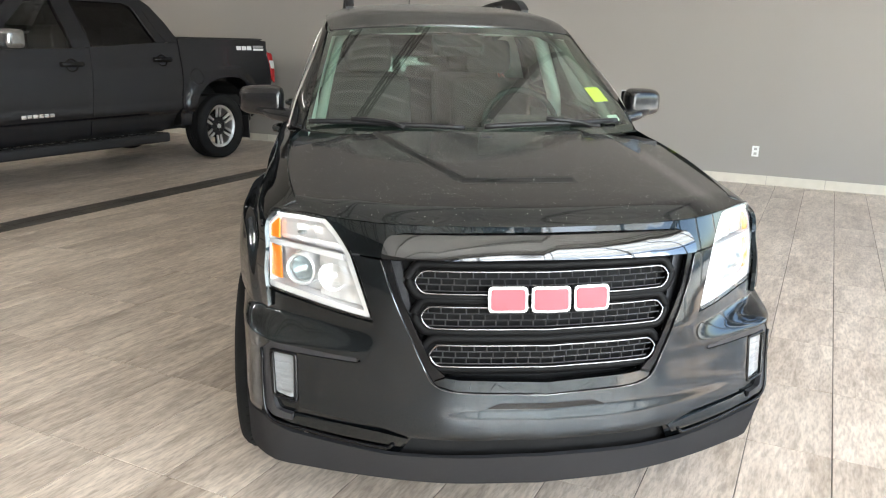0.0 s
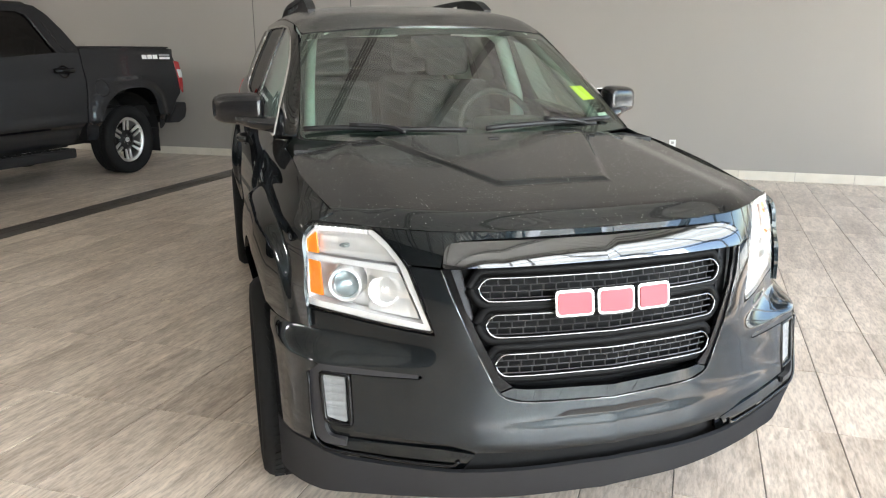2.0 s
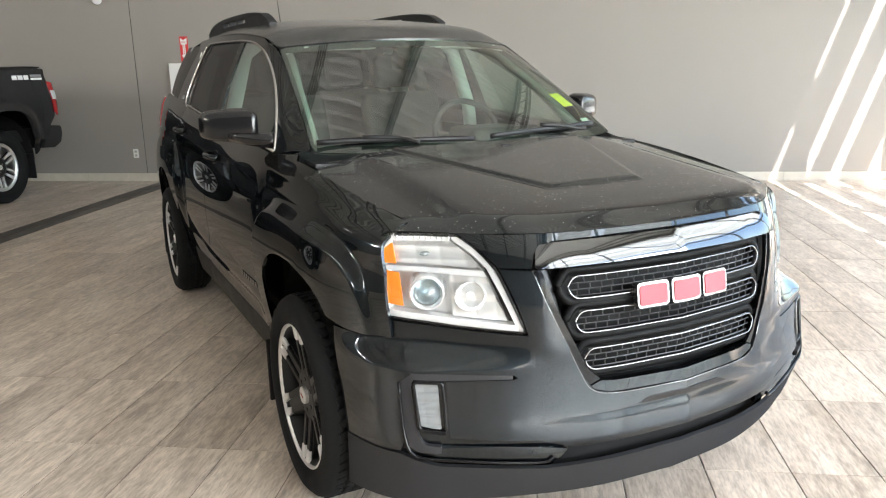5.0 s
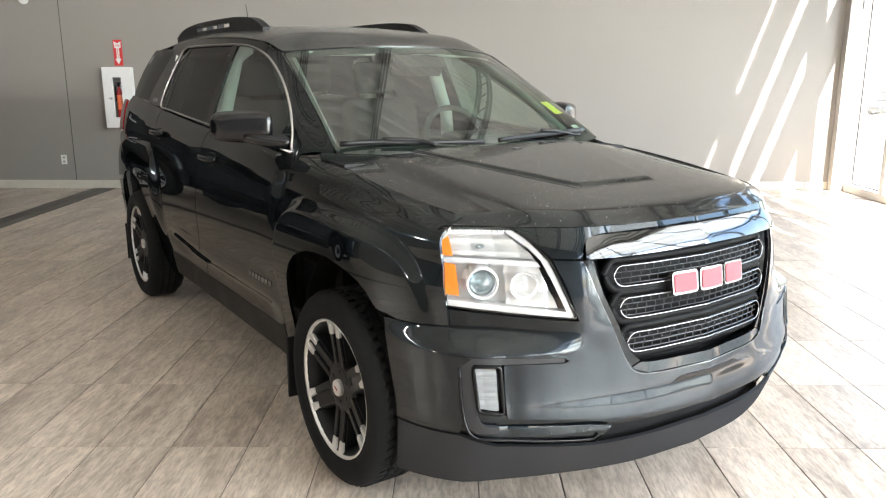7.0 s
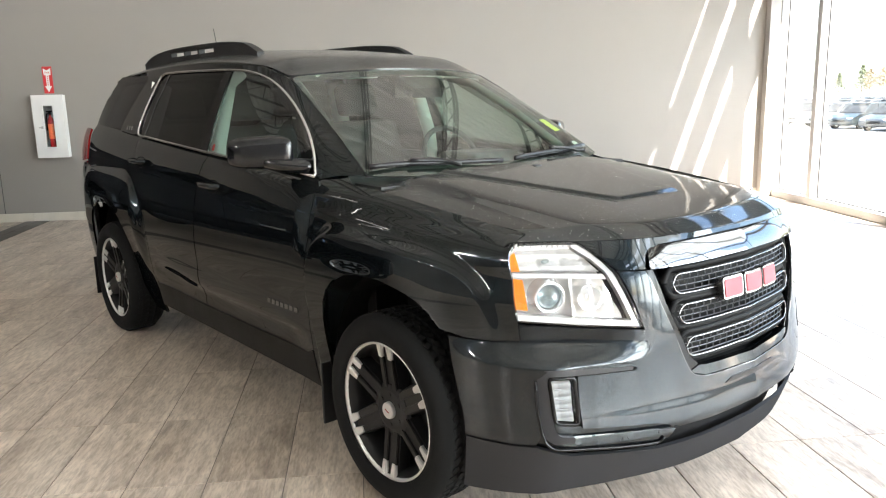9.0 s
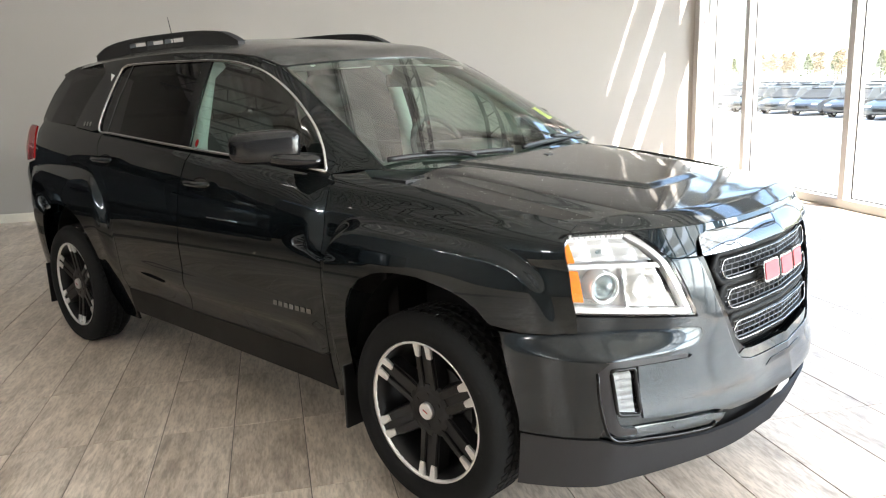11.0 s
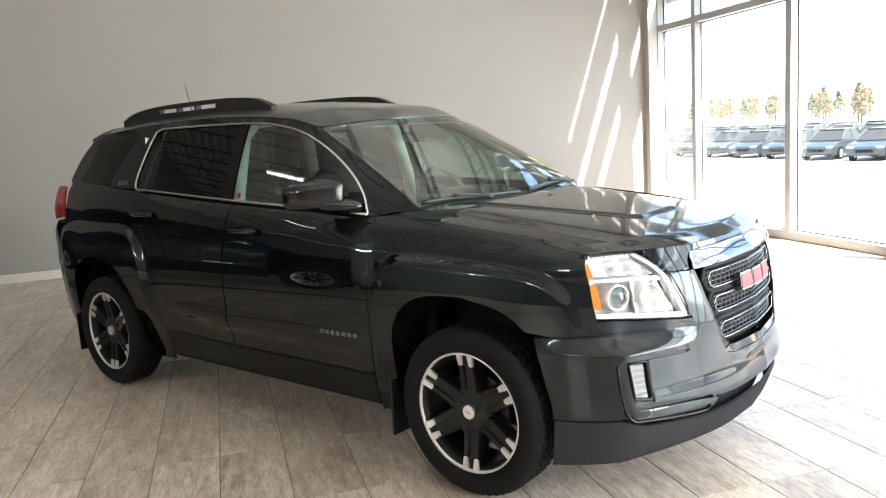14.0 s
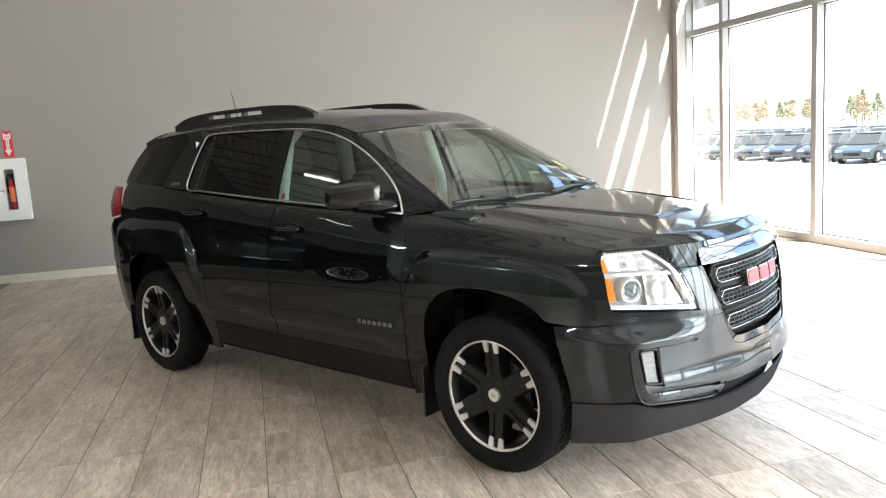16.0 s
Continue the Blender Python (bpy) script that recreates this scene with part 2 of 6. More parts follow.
def tube(pts, r, sides=8, closed=False, flat=1.0):
    """A tube along points; flat squeezes it across."""
    bm, rings, n = bmesh.new(), [], len(pts)
    P = [Vector(p) for p in pts]
    for i, p in enumerate(P):
        d = (P[(i + 1) % n] - P[i - 1]) if closed else (P[min(i + 1, n - 1)] - P[max(i - 1, 0)])
        q = d.to_track_quat("Z", "Y")
        rr = r(i / max(1, n - 1)) if callable(r) else r
        rings.append([bm.verts.new(p + q @ Vector((rr * math.cos(2 * math.pi * k / sides), rr * flat * math.sin(2 * math.pi * k / sides), 0))) for k in range(sides)])
    for i in range(n if closed else n - 1):
        a, b = rings[i], rings[(i + 1) % n]
        for k in range(sides):
            bm.faces.new((a[k], a[(k + 1) % sides], b[(k + 1) % sides], b[k]))
    if not closed:
        bm.faces.new(rings[0]), bm.faces.new(rings[-1])
    return bm


def hermite(xs, ys):
    """A smooth function through the points."""
    xs, ys = np.array(xs, float), np.array(ys, float)
    h, d = np.diff(xs), np.diff(ys) / np.diff(xs)
    t = np.empty_like(xs)
    t[0], t[-1] = d[0], d[-1]
    t[1:-1] = (d[:-1] * h[1:] + d[1:] * h[:-1]) / (h[1:] + h[:-1])
    X, Y, H, T, last = xs.tolist(), ys.tolist(), h.tolist(), t.tolist(), len(xs) - 2

    def f(x):
        x = min(max(x, X[0]), X[-1])
        i = 0
        while i < last and x > X[i + 1]:
            i += 1
        u = (x - X[i]) / H[i]
        return (2 * u**3 - 3 * u**2 + 1) * Y[i] + (u**3 - 2 * u**2 + u) * H[i] * T[i] + (3 * u**2 - 2 * u**3) * Y[i + 1] + (u**3 - u**2) * H[i] * T[i + 1]
    return f


def sm(a, b, x):
    u = min(1.0, max(0.0, (x - a) / (b - a)))
    return u * u * (3 - 2 * u)


def bend(pts, n=8, closed=False):
    """A smooth line through 2D or 3D points."""
    P, out, m = [np.array(p, float) for p in pts], [], len(pts)
    for i in range(m if closed else m - 1):
        p1, p2 = P[i], P[(i + 1) % m]
        p0 = P[i - 1] if closed or i else 2 * p1 - p2
        p3 = P[(i + 2) % m] if closed or i + 2 < m else 2 * p2 - p1
        for k in range(n):
            u = k / n
            out.append(tuple(0.5 * (2 * p1 + (p2 - p0) * u + (2 * p0 - 5 * p1 + 4 * p2 - p3) * u * u + (3 * p1 - p0 - 3 * p2 + p3) * u**3)))
    if not closed:
        out.append(tuple(P[-1]))
    return out


def rounded(pts, r, n=5):
    """A polygon with rounded corners; r is one radius or one for each corner."""
    out, m = [], len(pts)
    for i, p in enumerate(pts):
        p, a, b = Vector(p), Vector(pts[i - 1]), Vector(pts[(i + 1) % m])
        rr = r[i] if isinstance(r, (list, tuple)) else r
        da, db = (a - p), (b - p)
        k = min(rr, da.length * 0.48, db.length * 0.48)
        if k < 1e-5:
            out.append(tuple(p))
            continue
        s, e = p + da.normalized() * k, p + db.normalized() * k
        for j in range(n + 1):
            u = j / n
            out.append(tuple(s * (1 - u) ** 2 + p * 2 * u * (1 - u) + e * u * u))
    return out


def panel(name, outline, surf, mat, parent, step=0.05, thick=0.012, label="", flip=False, mirror=False):
    """A sheet-metal panel: a 2D outline laid on a curved surface, with its edges turned in. mirror builds the panel of the other side."""
    bm = bmesh.new()
    pts = []
    for p in outline:
        if not pts or (abs(p[0] - pts[-1][0]) + abs(p[1] - pts[-1][1])) > 1e-5:
            pts.append(p)
    if abs(pts[0][0] - pts[-1][0]) + abs(pts[0][1] - pts[-1][1]) < 1e-5:
        pts.pop()
    bm.faces.new([bm.verts.new((p[0], p[1], 0)) for p in pts])
    for ax in (0, 1):
        lo, hi = min(p[ax] for p in pts), max(p[ax] for p in pts)
        k = math.floor(lo / step) + 1
        no = (1, 0, 0) if ax == 0 else (0, 1, 0)
        while k * step < hi - 1e-6:
            co = (k * step + 0.00013, 0, 0) if ax == 0 else (0, k * step + 0.00013, 0)
            bmesh.ops.bisect_plane(bm, geom=bm.verts[:] + bm.edges[:] + bm.faces[:], dist=1e-6, plane_co=co, plane_no=no)
            k += 1
    bm.verts.index_update()
    flat = [(v.co.x, v.co.y) for v in bm.verts]
    faces = [[v.index for v in f.verts] for f in bm.faces]
    if sum((flat[f[i]][0] * flat[f[(i + 1) % len(f)]][1] - flat[f[(i + 1) % len(f)]][0] * flat[f[i]][1]) for f in faces[:1] for i in range(len(f))) < 0:
        faces = [f[::-1] for f in faces]
    rim = [(e.verts[0].index, e.verts[1].index) for e in bm.edges if len(e.link_faces) == 1]
    bm.free()
    P, N, h = [], [], 0.002
    for a, b in flat:
        p = Vector(surf(a, b))
        du, dv = Vector(surf(a + h, b)) - Vector(surf(a - h, b)), Vector(surf(a, b + h)) - Vector(surf(a, b - h))
        n = du.cross(dv).normalized()
        if flip:
            n = -n
        P.append(p), N.append(n)
    if flip:
        faces = [f[::-1] for f in faces]
    seen = {}
    for f in faces:
        for i in range(len(f)):
            seen[(f[i], f[(i + 1) % len(f)])] = 1
    back, rims = {}, []
    for a, b in rim:
        if (a, b) not in seen:
            a, b = b, a
        for k in (a, b):
            if k not in back:
                back[k] = len(P) + len(back)
        rims.append([b, a, back[a], back[b]])
    P2 = P + [P[k] - N[k] * thick for k in back]
    N2 = N + [N[k] for k in back]
    allf = faces + rims
    if mirror:
        P2, N2 = [Vector((-p.x, p.y, p.z)) for p in P2], [Vector((-p.x, p.y, p.z)) for p in N2]
        allf = [f[::-1] for f in allf]
    me = bpy.data.meshes.new(name)
    me.from_pydata([tuple(p) for p in P2], [], allf)
    me.materials.append(mat)
    me.polygons.foreach_set("use_smooth", [True] * len(allf))
    nf, loops = len(faces), []
    for i, poly in enumerate(me.polygons):
        for v in poly.vertices:
            loops.append(tuple(N2[v]) if i < nf else tuple(poly.normal))
    me.normals_split_custom_set(loops)
    ob = new(name, me)
    ob.parent = parent
    if label:
        ob["label"] = label
    return ob


def pair(name, outline, surf, mat, parent, **kw):
    """The panel on both sides of the car."""
    return panel(name, outline, surf, mat, parent, **kw), panel(name, outline, surf, mat, parent, mirror=True, **kw)

# ---- the showroom ----
X0, X1, Y0, Y1, TOP = -20.0, 4.49, -12.0, 6.765, 6.0
FIX = "structure"
slab = tagged(mesh_object("floor", box(X0, X1 + 0.1, Y0, Y1, -0.2, -0.003), M_GROUT), "greige wood-look porcelain tile showroom floor", kind=FIX)
wall_n = tagged(mesh_object("wall_north", box(X0, X1, Y1, Y1 + 0.2, -0.2, 3.6), M_WALL), "smooth grey painted showroom wall", kind=FIX)
tagged(mesh_object("wall_north_upper", box(X0, X1, Y1, Y1 + 0.2, 3.6, TOP), M_WALL), "smooth grey painted upper showroom wall", kind=FIX)
# west and south walls are unseen; their dark colour stands for a dim, deep room
tagged(mesh_object("wall_west", box(X0 - 0.2, X0, Y0, Y1 + 0.2, -0.2, TOP), M_DARKWALL), "unseen showroom wall, darkened to stand for the dim room", kind=FIX)
tagged(mesh_object("wall_south", box(X0 - 0.2, X1, Y0 - 0.2, Y0, -0.2, TOP), M_DARKWALL), "unseen showroom wall, darkened to stand for the dim room", kind=FIX)
part("control_joint", box(-5.348, -5.342, Y1 - 0.003, Y1 + 0.01, 0.105, 3.6), M_GASKET, wall_n)


def baseboard():
    root = tagged(new("baseboard"), "pale beige tile baseboard along the grey wall", kind=FIX)
    x = X0
    while x < 4.27:
        part("tile", box(x + 0.002, min(x + 0.598, 4.28), Y1 - 0.012, Y1 - 0.001, 0.0, 0.104, 0.002, seg=1), M_BASE, root)
        x += 0.6


baseboard()
tagged(mesh_object("corner_column", box(4.285, 4.427, Y1 - 0.115, Y1 - 0.001, 0, TOP, 0.004), M_PLASTER), "beige painted corner column beside the window wall", "column", kind=FIX)

# ceiling: ribbed deck on open-web joists, in one mesh
bm = bmesh.new()
prof, y = [], Y0
while y < Y1:
    prof += [(y, TOP), (y + 0.09, TOP), (y + 0.12, TOP + 0.075), (y + 0.21, TOP + 0.075)]
    y += 0.24
prof = [(min(a, Y1 + 0.15), b) for a, b in prof]
row = [[bm.verts.new((x, a, b)) for a, b in prof] for x in (X0, X1 + 0.1)]
for i in range(len(prof) - 1):
    bm.faces.new((row[0][i], row[0][i + 1], row[1][i + 1], row[1][i]))
add_box(bm, X0, X1 + 0.1, Y0, Y1 + 0.2, TOP + 0.1, TOP + 0.2)
tagged(mesh_object("ceiling", bm, M_CEIL), "pale ribbed steel deck ceiling on open joists", kind=FIX)


def joist(x):
    bm = bmesh.new()
    z0, z1 = TOP - 0.50, TOP - 0.03
    for z in (z0, z1):
        for s in (-0.030, 0.030):
            add_box(bm, x + s - 0.018, x + s + 0.018, Y0, Y1, z - 0.018, z + 0.018)
    n = 26
    for k in range(n):
        a, b = Y0 + (Y1 - Y0) * k / n, Y0 + (Y1 - Y0) * (k + 1) / n
        mid = (a + b) / 2
        add_rod(bm, (x, a, z1), (x, mid, z0), 0.013, sides=6), add_rod(bm, (x, mid, z0), (x, b, z1), 0.013, sides=6)
    return tagged(mesh_object("roof_joist", bm, M_STEEL), "dark painted open-web steel roof joist", "joist", "roof joists", FIX)


for x in (-19.1, -17.2, -15.3, -13.4, -11.5, -9.6, -7.7, -5.8, -3.9, -2.0, -0.1, 1.8, 3.7):
    joist(x)


# window wall
MULL = [5.79 - 1.80 * k for k in range(10)]
HALF, IN, GL = 0.045, X1 - 0.06, X1 + 0.045
window = tagged(new("window_1"), "floor-to-ceiling aluminium framed showroom glazing", kind=FIX)
part("window_sill", box(IN, X1 + 0.10, Y0, 6.64, 0, 0.095, 0.004), M_FRAME, window)
part("jamb", box(IN, X1 + 0.10, 6.64, 6.76, 0, TOP, 0.004), M_FRAME, window)
for z, h in ((2.655, 0.085), (5.80, 0.22)):
    part("transom", box(IN + 0.002, X1 + 0.095, Y0, 6.64, z, z + h, 0.004), M_FRAME, window)
for y in MULL:
    part("mullion", box(IN + 0.004, X1 + 0.098, y - HALF, y + HALF, 0.095, 5.80, 0.004), M_FRAME, window)
edges = [6.64 + HALF] + MULL
for a, b in zip(edges[1:], edges[:-1]):
    for z0, z1 in ((0.095, 2.655), (2.74, 5.80)):
        lo, hi = a + HALF, b - HALF
        g = part("pane", box(GL, GL + 0.006, lo, hi, z0, z1), M_GLASS, window)
        g.visible_shadow = False
        bm = bmesh.new()
        for y in (lo + 0.006, hi - 0.006):
            add_box(bm, GL - 0.008, GL - 0.001, y - 0.006, y + 0.006, z0, z1)
        for z in (z0 + 0.006, z1 - 0.006):
            add_box(bm, GL - 0.008, GL - 0.001, lo + 0.012, hi - 0.012, z - 0.006, z + 0.006)
        part("gasket", bm, M_GASKET, window, "black rubber glazing gasket")

# unseen slats added outside the upper panes to cut the sun into stripes
shade = tagged(new("sun_shade"), "unseen horizontal slats added outside the glazing to stripe the sunlight", "sun shade", kind=FIX)
for z0, z1 in ((5.18, 5.95), (4.2, 4.82), (3.05, 3.81)):
    part("blade", box(4.66, 4.70, Y0 - 6, Y1 + 0.2, z0, z1, 0.004), M_FRAME, shade)
for y in (6.9, 2.3, -1.4, -5.1, -8.8):
    part("bracket", box(4.70, 4.74, y - 0.03, y + 0.03, 2.9, 5.98), M_FRAME, shade)

# ---- the sport utility vehicle ----
# one paint: stronger flake on top and front stands in for their brighter light
M_PAINT = car_paint("dark_slate_paint", (0.0010, 0.0013, 0.0015), (0.0062, 0.0096, 0.0116))
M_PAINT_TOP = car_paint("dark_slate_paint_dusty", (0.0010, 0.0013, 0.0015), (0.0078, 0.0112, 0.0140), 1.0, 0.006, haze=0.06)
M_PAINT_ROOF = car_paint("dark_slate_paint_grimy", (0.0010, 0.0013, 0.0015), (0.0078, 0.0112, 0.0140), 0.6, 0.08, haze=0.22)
M_PAINT_FRONT = car_paint("dark_slate_paint_lit_front", (0.0010, 0.0013, 0.0015), (0.0098, 0.0138, 0.0172), haze=0.06)
M_CHROME = plain("chrome", (0.78, 0.79, 0.80), 0.06, metal=1.0, vary=0.03)
M_BLACK = plain("gloss_black_trim", (0.004, 0.004, 0.0045), 0.12, vary=0.1, spec=0.25)
M_WTRIM = plain("polished_window_trim", (0.62, 0.61, 0.60), 0.16, metal=1.0, vary=0.04)
M_PLASTIC = plain("black_plastic", (0.010, 0.010, 0.011), 0.5, spec=0.35, vary=0.15, bump=0.3, bump_scale=500)
M_VALANCE = car_paint("grey_valance_plastic", (0.0056, 0.0060, 0.0065), (0.052, 0.0528, 0.057), spread=0.45, coat=0.0)
M_SILL = plain("sill_plastic", (0.008, 0.0075, 0.007), 0.5, spec=0.2, vary=0.12, bump=0.2, bump_scale=600)
M_MESH = plain("satin_grille_mesh", (0.10, 0.10, 0.105), 0.35, metal=0.9, vary=0.1)
M_RUBBER = plain("tyre_rubber", (0.011, 0.011, 0.011), 0.85, spec=0.12, vary=0.25, scale=12, bump=0.4, bump_scale=300)
M_ALLOY = plain("machined_alloy", (0.78, 0.78, 0.78), 0.38, metal=1.0, vary=0.08)
M_LOOP = plain("dark_chrome", (0.21, 0.21, 0.215), 0.14, metal=1.0, vary=0.05)
M_FOG = plain("fog_lamp_housing", (0.20, 0.203, 0.207), 0.35, vary=0.1)
M_FOGRIM = plain("fog_surround_plastic", (0.022, 0.022, 0.024), 0.32, vary=0.1, spec=0.4)
M_FOGLENS = glass("fog_lens", (0.93, 0.94, 0.94), 1.15)
M_RIM = plain("black_wheel_paint", (0.008, 0.008, 0.0085), 0.35, vary=0.12, spec=0.3)
M_MIRROR = plain("black_mirror_shell", (0.006, 0.006, 0.007), 0.17, vary=0.1, coat=0.15)
M_BADGE = plain("satin_chrome", (0.27, 0.27, 0.27), 0.25, metal=0.9)
M_LINER = plain("wheel_liner", (0.013, 0.013, 0.013), 0.95, spec=0.1, bump=0.4)
M_WS = glass("windscreen_glass", (0.57, 0.74, 0.64), 1.66)
M_GRILLE = plain("grille_black_plastic", (0.003, 0.003, 0.0032), 0.6, spec=0.12, vary=0.1)
M_DISC = plain("brake_steel", (0.07, 0.07, 0.07), 0.45, metal=0.8)
M_SIDEGL = glass("side_glass", (0.42, 0.49, 0.46), 1.55)
M_PRIV = glass("privacy_glass", (0.03, 0.03, 0.03), 1.5, 0.45)
M_LENS = glass("clear_lens", (0.96, 0.97, 0.97), 1.45)
M_REFL = plain("lamp_reflector", (0.93, 0.935, 0.94), 0.17, metal=0.7, vary=0.04, scale=30)
M_HEADER = plain("smoked_chrome", (0.135, 0.138, 0.143), 0.06, metal=1.0, vary=0.04)
M_LAMPBASE = plain("lamp_bezel", (0.84, 0.84, 0.84), 0.18, metal=0.45, vary=0.06, coat=0.3)
M_AMBER = plain("amber_reflector", (0.85, 0.22, 0.02), 0.25, vary=0.2, scale=80, coat=0.5)
M_REDLENS = plain("red_lens", (0.30, 0.010, 0.012), 0.2, vary=0.15, coat=0.6)
M_RED = plain("red_enamel", (0.42, 0.075, 0.09), 0.55, vary=0.06, spec=0.2)
M_DASH = plain("dash_plastic", (0.03, 0.03, 0.032), 0.55, vary=0.1, bump=0.3, bump_scale=400)
M_SEAT = plain("seat_cloth", (0.028, 0.028, 0.03), 0.9, vary=0.2, bump=0.5, bump_scale=250)
M_TRIM = plain("pale_interior_trim", (0.72, 0.73, 0.70), 0.7, vary=0.05, bump=0.2)
M_PILLAR = plain("grey_pillar_trim", (0.20, 0.21, 0.20), 0.7, vary=0.05, bump=0.2)
M_YELLOW = plain("yellow_paper", (0.85, 0.83, 0.06), 0.7, vary=0.04)
M_PROJ = glass("projector_glass", (0.55, 0.62, 0.64), 1.7)

CAR = tagged(new("sport_utility_car"), "dark slate metallic sport utility car standing on the tile floor", "car")
CAR.matrix_world = pose(0.0, 0.042, 0.0, 0, 0, 35.7)

WB, AX = 2.857, 0.355
belt = hermite([-0.7, -0.486, -0.1, 0.217, 0.6, 1.55, 2.52, 3.3, 3.8], [0.975, 1.004, 1.055, 1.09, 1.108, 1.161, 1.224, 1.275, 1.3])
lower = hermite([0.1, 0.2, 0.30, 0.40, 0.482, 0.512, 0.62, 0.75, 0.88, 0.98, 1.06, 1.11, 1.14, 1.18], [0.755, 0.785, 0.812, 0.830, 0.841, 0.860, 0.868, 0.876, 0.868, 0.852, 0.828, 0.803, 0.772, 0.715])
smooth_lower = hermite([0.1, 0.2, 0.30, 0.40, 0.50, 0.62, 0.75, 0.86, 0.92], [0.760, 0.792, 0.820, 0.840, 0.856, 0.868, 0.876, 0.869, 0.861])
taper = hermite([-0.75, -0.55, -0.47, -0.3, -0.1, 0.2, 0.6, 2.4, 2.9, 3.2, 3.4, 3.6, 3.72, 3.85], [0.25, 0.115, 0.074, 0.03, 0.012, 0.004, 0, 0, 0.002, 0.012, 0.028, 0.062, 0.12, 0.28])
green0 = hermite([0.15, 0.3, 0.36, 0.6, 1.0, 2.5, 3.0, 3.3, 3.55, 3.8], [0.60, 0.67, 0.70, 0.763, 0.776, 0.782, 0.770, 0.750, 0.718, 0.65])


flare_top = hermite([-0.6, -0.35, -0.21, 0.05, 0.3, 0.6], [0.895, 0.936, 0.954, 0.974, 0.982, 0.982])


def flare(y, z):
    """Wheel arch flares: 1 on the boxed blister, 0 off it."""
    if y < 1.5:
        u = (y - 0.012) / (0.505 if y > 0.012 else 0.490 + 0.16 * (0.86 - z))
        v = (z - 0.2) / (flare_top(y) - 0.2)
        d = (abs(u) ** 7 + abs(v) ** 7) ** (1 / 7)
        return (1 - sm(0.935, 1.0, d)) * (1 - 0.55 * sm(-0.05, -0.45, y)) * (1 - 0.6 * sm(0.75, 0.42, z) * sm(0.1, 0.4, y))
    u = (y - 2.857) / (0.66 if y > 2.857 else 0.565 - 0.12 * sm(0.75, 1.05, z))
    v = (z - 0.2) / (1.062 - 0.2)
    d = (abs(u) ** 6 + abs(v) ** 6) ** (1 / 6)
    return (1 - sm(0.80 + 0.125 * sm(0.75, 0.95, z), 1.0, d)) * (1 - sm(0.80, 0.42, z) * sm(2.75, 2.45, y))


def side_x(y, z, body=False):
    zb = belt(y)
    if z <= zb or body:
        up = max(0.0, z - 0.86)
        zz = 0.86 + up * (1 + (0.28 / (zb - 0.86) - 1) * sm(0.0, 0.18, up)) if up else z - 0.045 * sm(1.5, 2.4, y) * max(0.0, 1 - abs(z - 0.5) / 0.2)
        fl = flare(y, z)
        near = max(fl, sm(1.85, 2.30, y), sm(0.75, 0.54, y)) * sm(0.94, 0.78, zz)
        x = lower(zz) + (smooth_lower(z) - lower(zz)) * near
        x -= taper(y) * (1 - 0.25 * sm(0.80, 1.0, z))
        x -= 0.017 * (1 - fl) * sm(0.80, 0.90, z) * sm(1.07, 1.0, z) * sm(0.62, 0.50, y)
        x -= 0.034 * sm(1.0, 0.1, y) * sm(0.99, 1.155, zz)
        return x + fl * (0.036 - 0.62 * max(0.0, z - 0.80) ** 2)
    t = (z - zb) / max(0.2, 1.575 - zb)
    x = green0(y) - (z - zb) * 0.44 + 0.02 * t * (1 - t) * 2 - taper(y) * 0.3
    if y < 1.25 and z < 1.56:
        v = min(1.0, max(0.0, (z - 1.127) / 0.40))
        w = min(1.0, max(0.0, (y - 0.345 - 0.70 * v) / 0.16))
        xs = 0.688 - 0.105 * v
        x = xs + (x - xs) * (1 - (1 - w) ** 2.2)
    return x


def side(d=0.0):
    return lambda y, z: (-(side_x(y, z) + d), y, z)


def flank(d=0.0):
    """The body side below the window line."""
    return lambda y, z: (-(side_x(y, z, True) + d), y, z)


lean = hermite([0.1, 0.17, 0.25, 0.33, 0.39, 0.42, 0.45, 0.50, 0.58, 0.66, 0.73, 0.90, 1.02], [0.14, 0.10, 0.06, 0.03, 0.008, 0.001, 0.004, 0.014, 0.024, 0.030, 0.038, 0.068, 0.12])
lo_x = hermite([0, 0.3, 0.5, 0.66, 0.774, 0.84, 0.93, 1.03, 1.14], [0, 0.3, 0.5, 0.66, 0.774, 0.820, 0.846, 0.861, 0.870])
lo_y = hermite([0, 0.3, 0.5, 0.66, 0.774, 0.84, 0.93, 1.03, 1.14], [-0.886, -0.852, -0.788, -0.714, -0.648, -0.577, -0.494, -0.401, -0.29])
up_x = hermite([0, 0.3, 0.5, 0.66, 0.774, 0.84, 0.93, 1.03, 1.14], [0, 0.3, 0.5, 0.66, 0.766] + [side_x(y_, 0.69) for y_ in (-0.515, -0.465, -0.385, -0.28)])
up_y = hermite([0, 0.3, 0.44, 0.52, 0.62, 0.72, 0.774, 0.84, 0.93, 1.03, 1.14], [-0.886, -0.852, -0.812, -0.762, -0.678, -0.592, -0.548, -0.530, -0.478, -0.397, -0.29])


def face(d=0.0):
    def f(s, z):
        a = abs(s)
        w = min(1.0, max(0.0, (z - 0.634) / 0.058))
        w = w + 0.5 * (sm(0, 1, w) - w)
        x = lo_x(a) * (1 - w) + up_x(a) * w
        y = lo_y(a) * (1 - w) + up_y(a) * w + lean(z) * (1 - 0.4 * sm(0.85, 1.05, a))
        return (math.copysign(x, s), y + d, z)
    return f


hood_c = hermite([-0.9, -0.82, -0.77, -0.70, -0.6, -0.43, 0.0, 0.22, 0.5], [0.90, 0.955, 0.984, 1.003, 1.018, 1.038, 1.09, 1.118, 1.15])


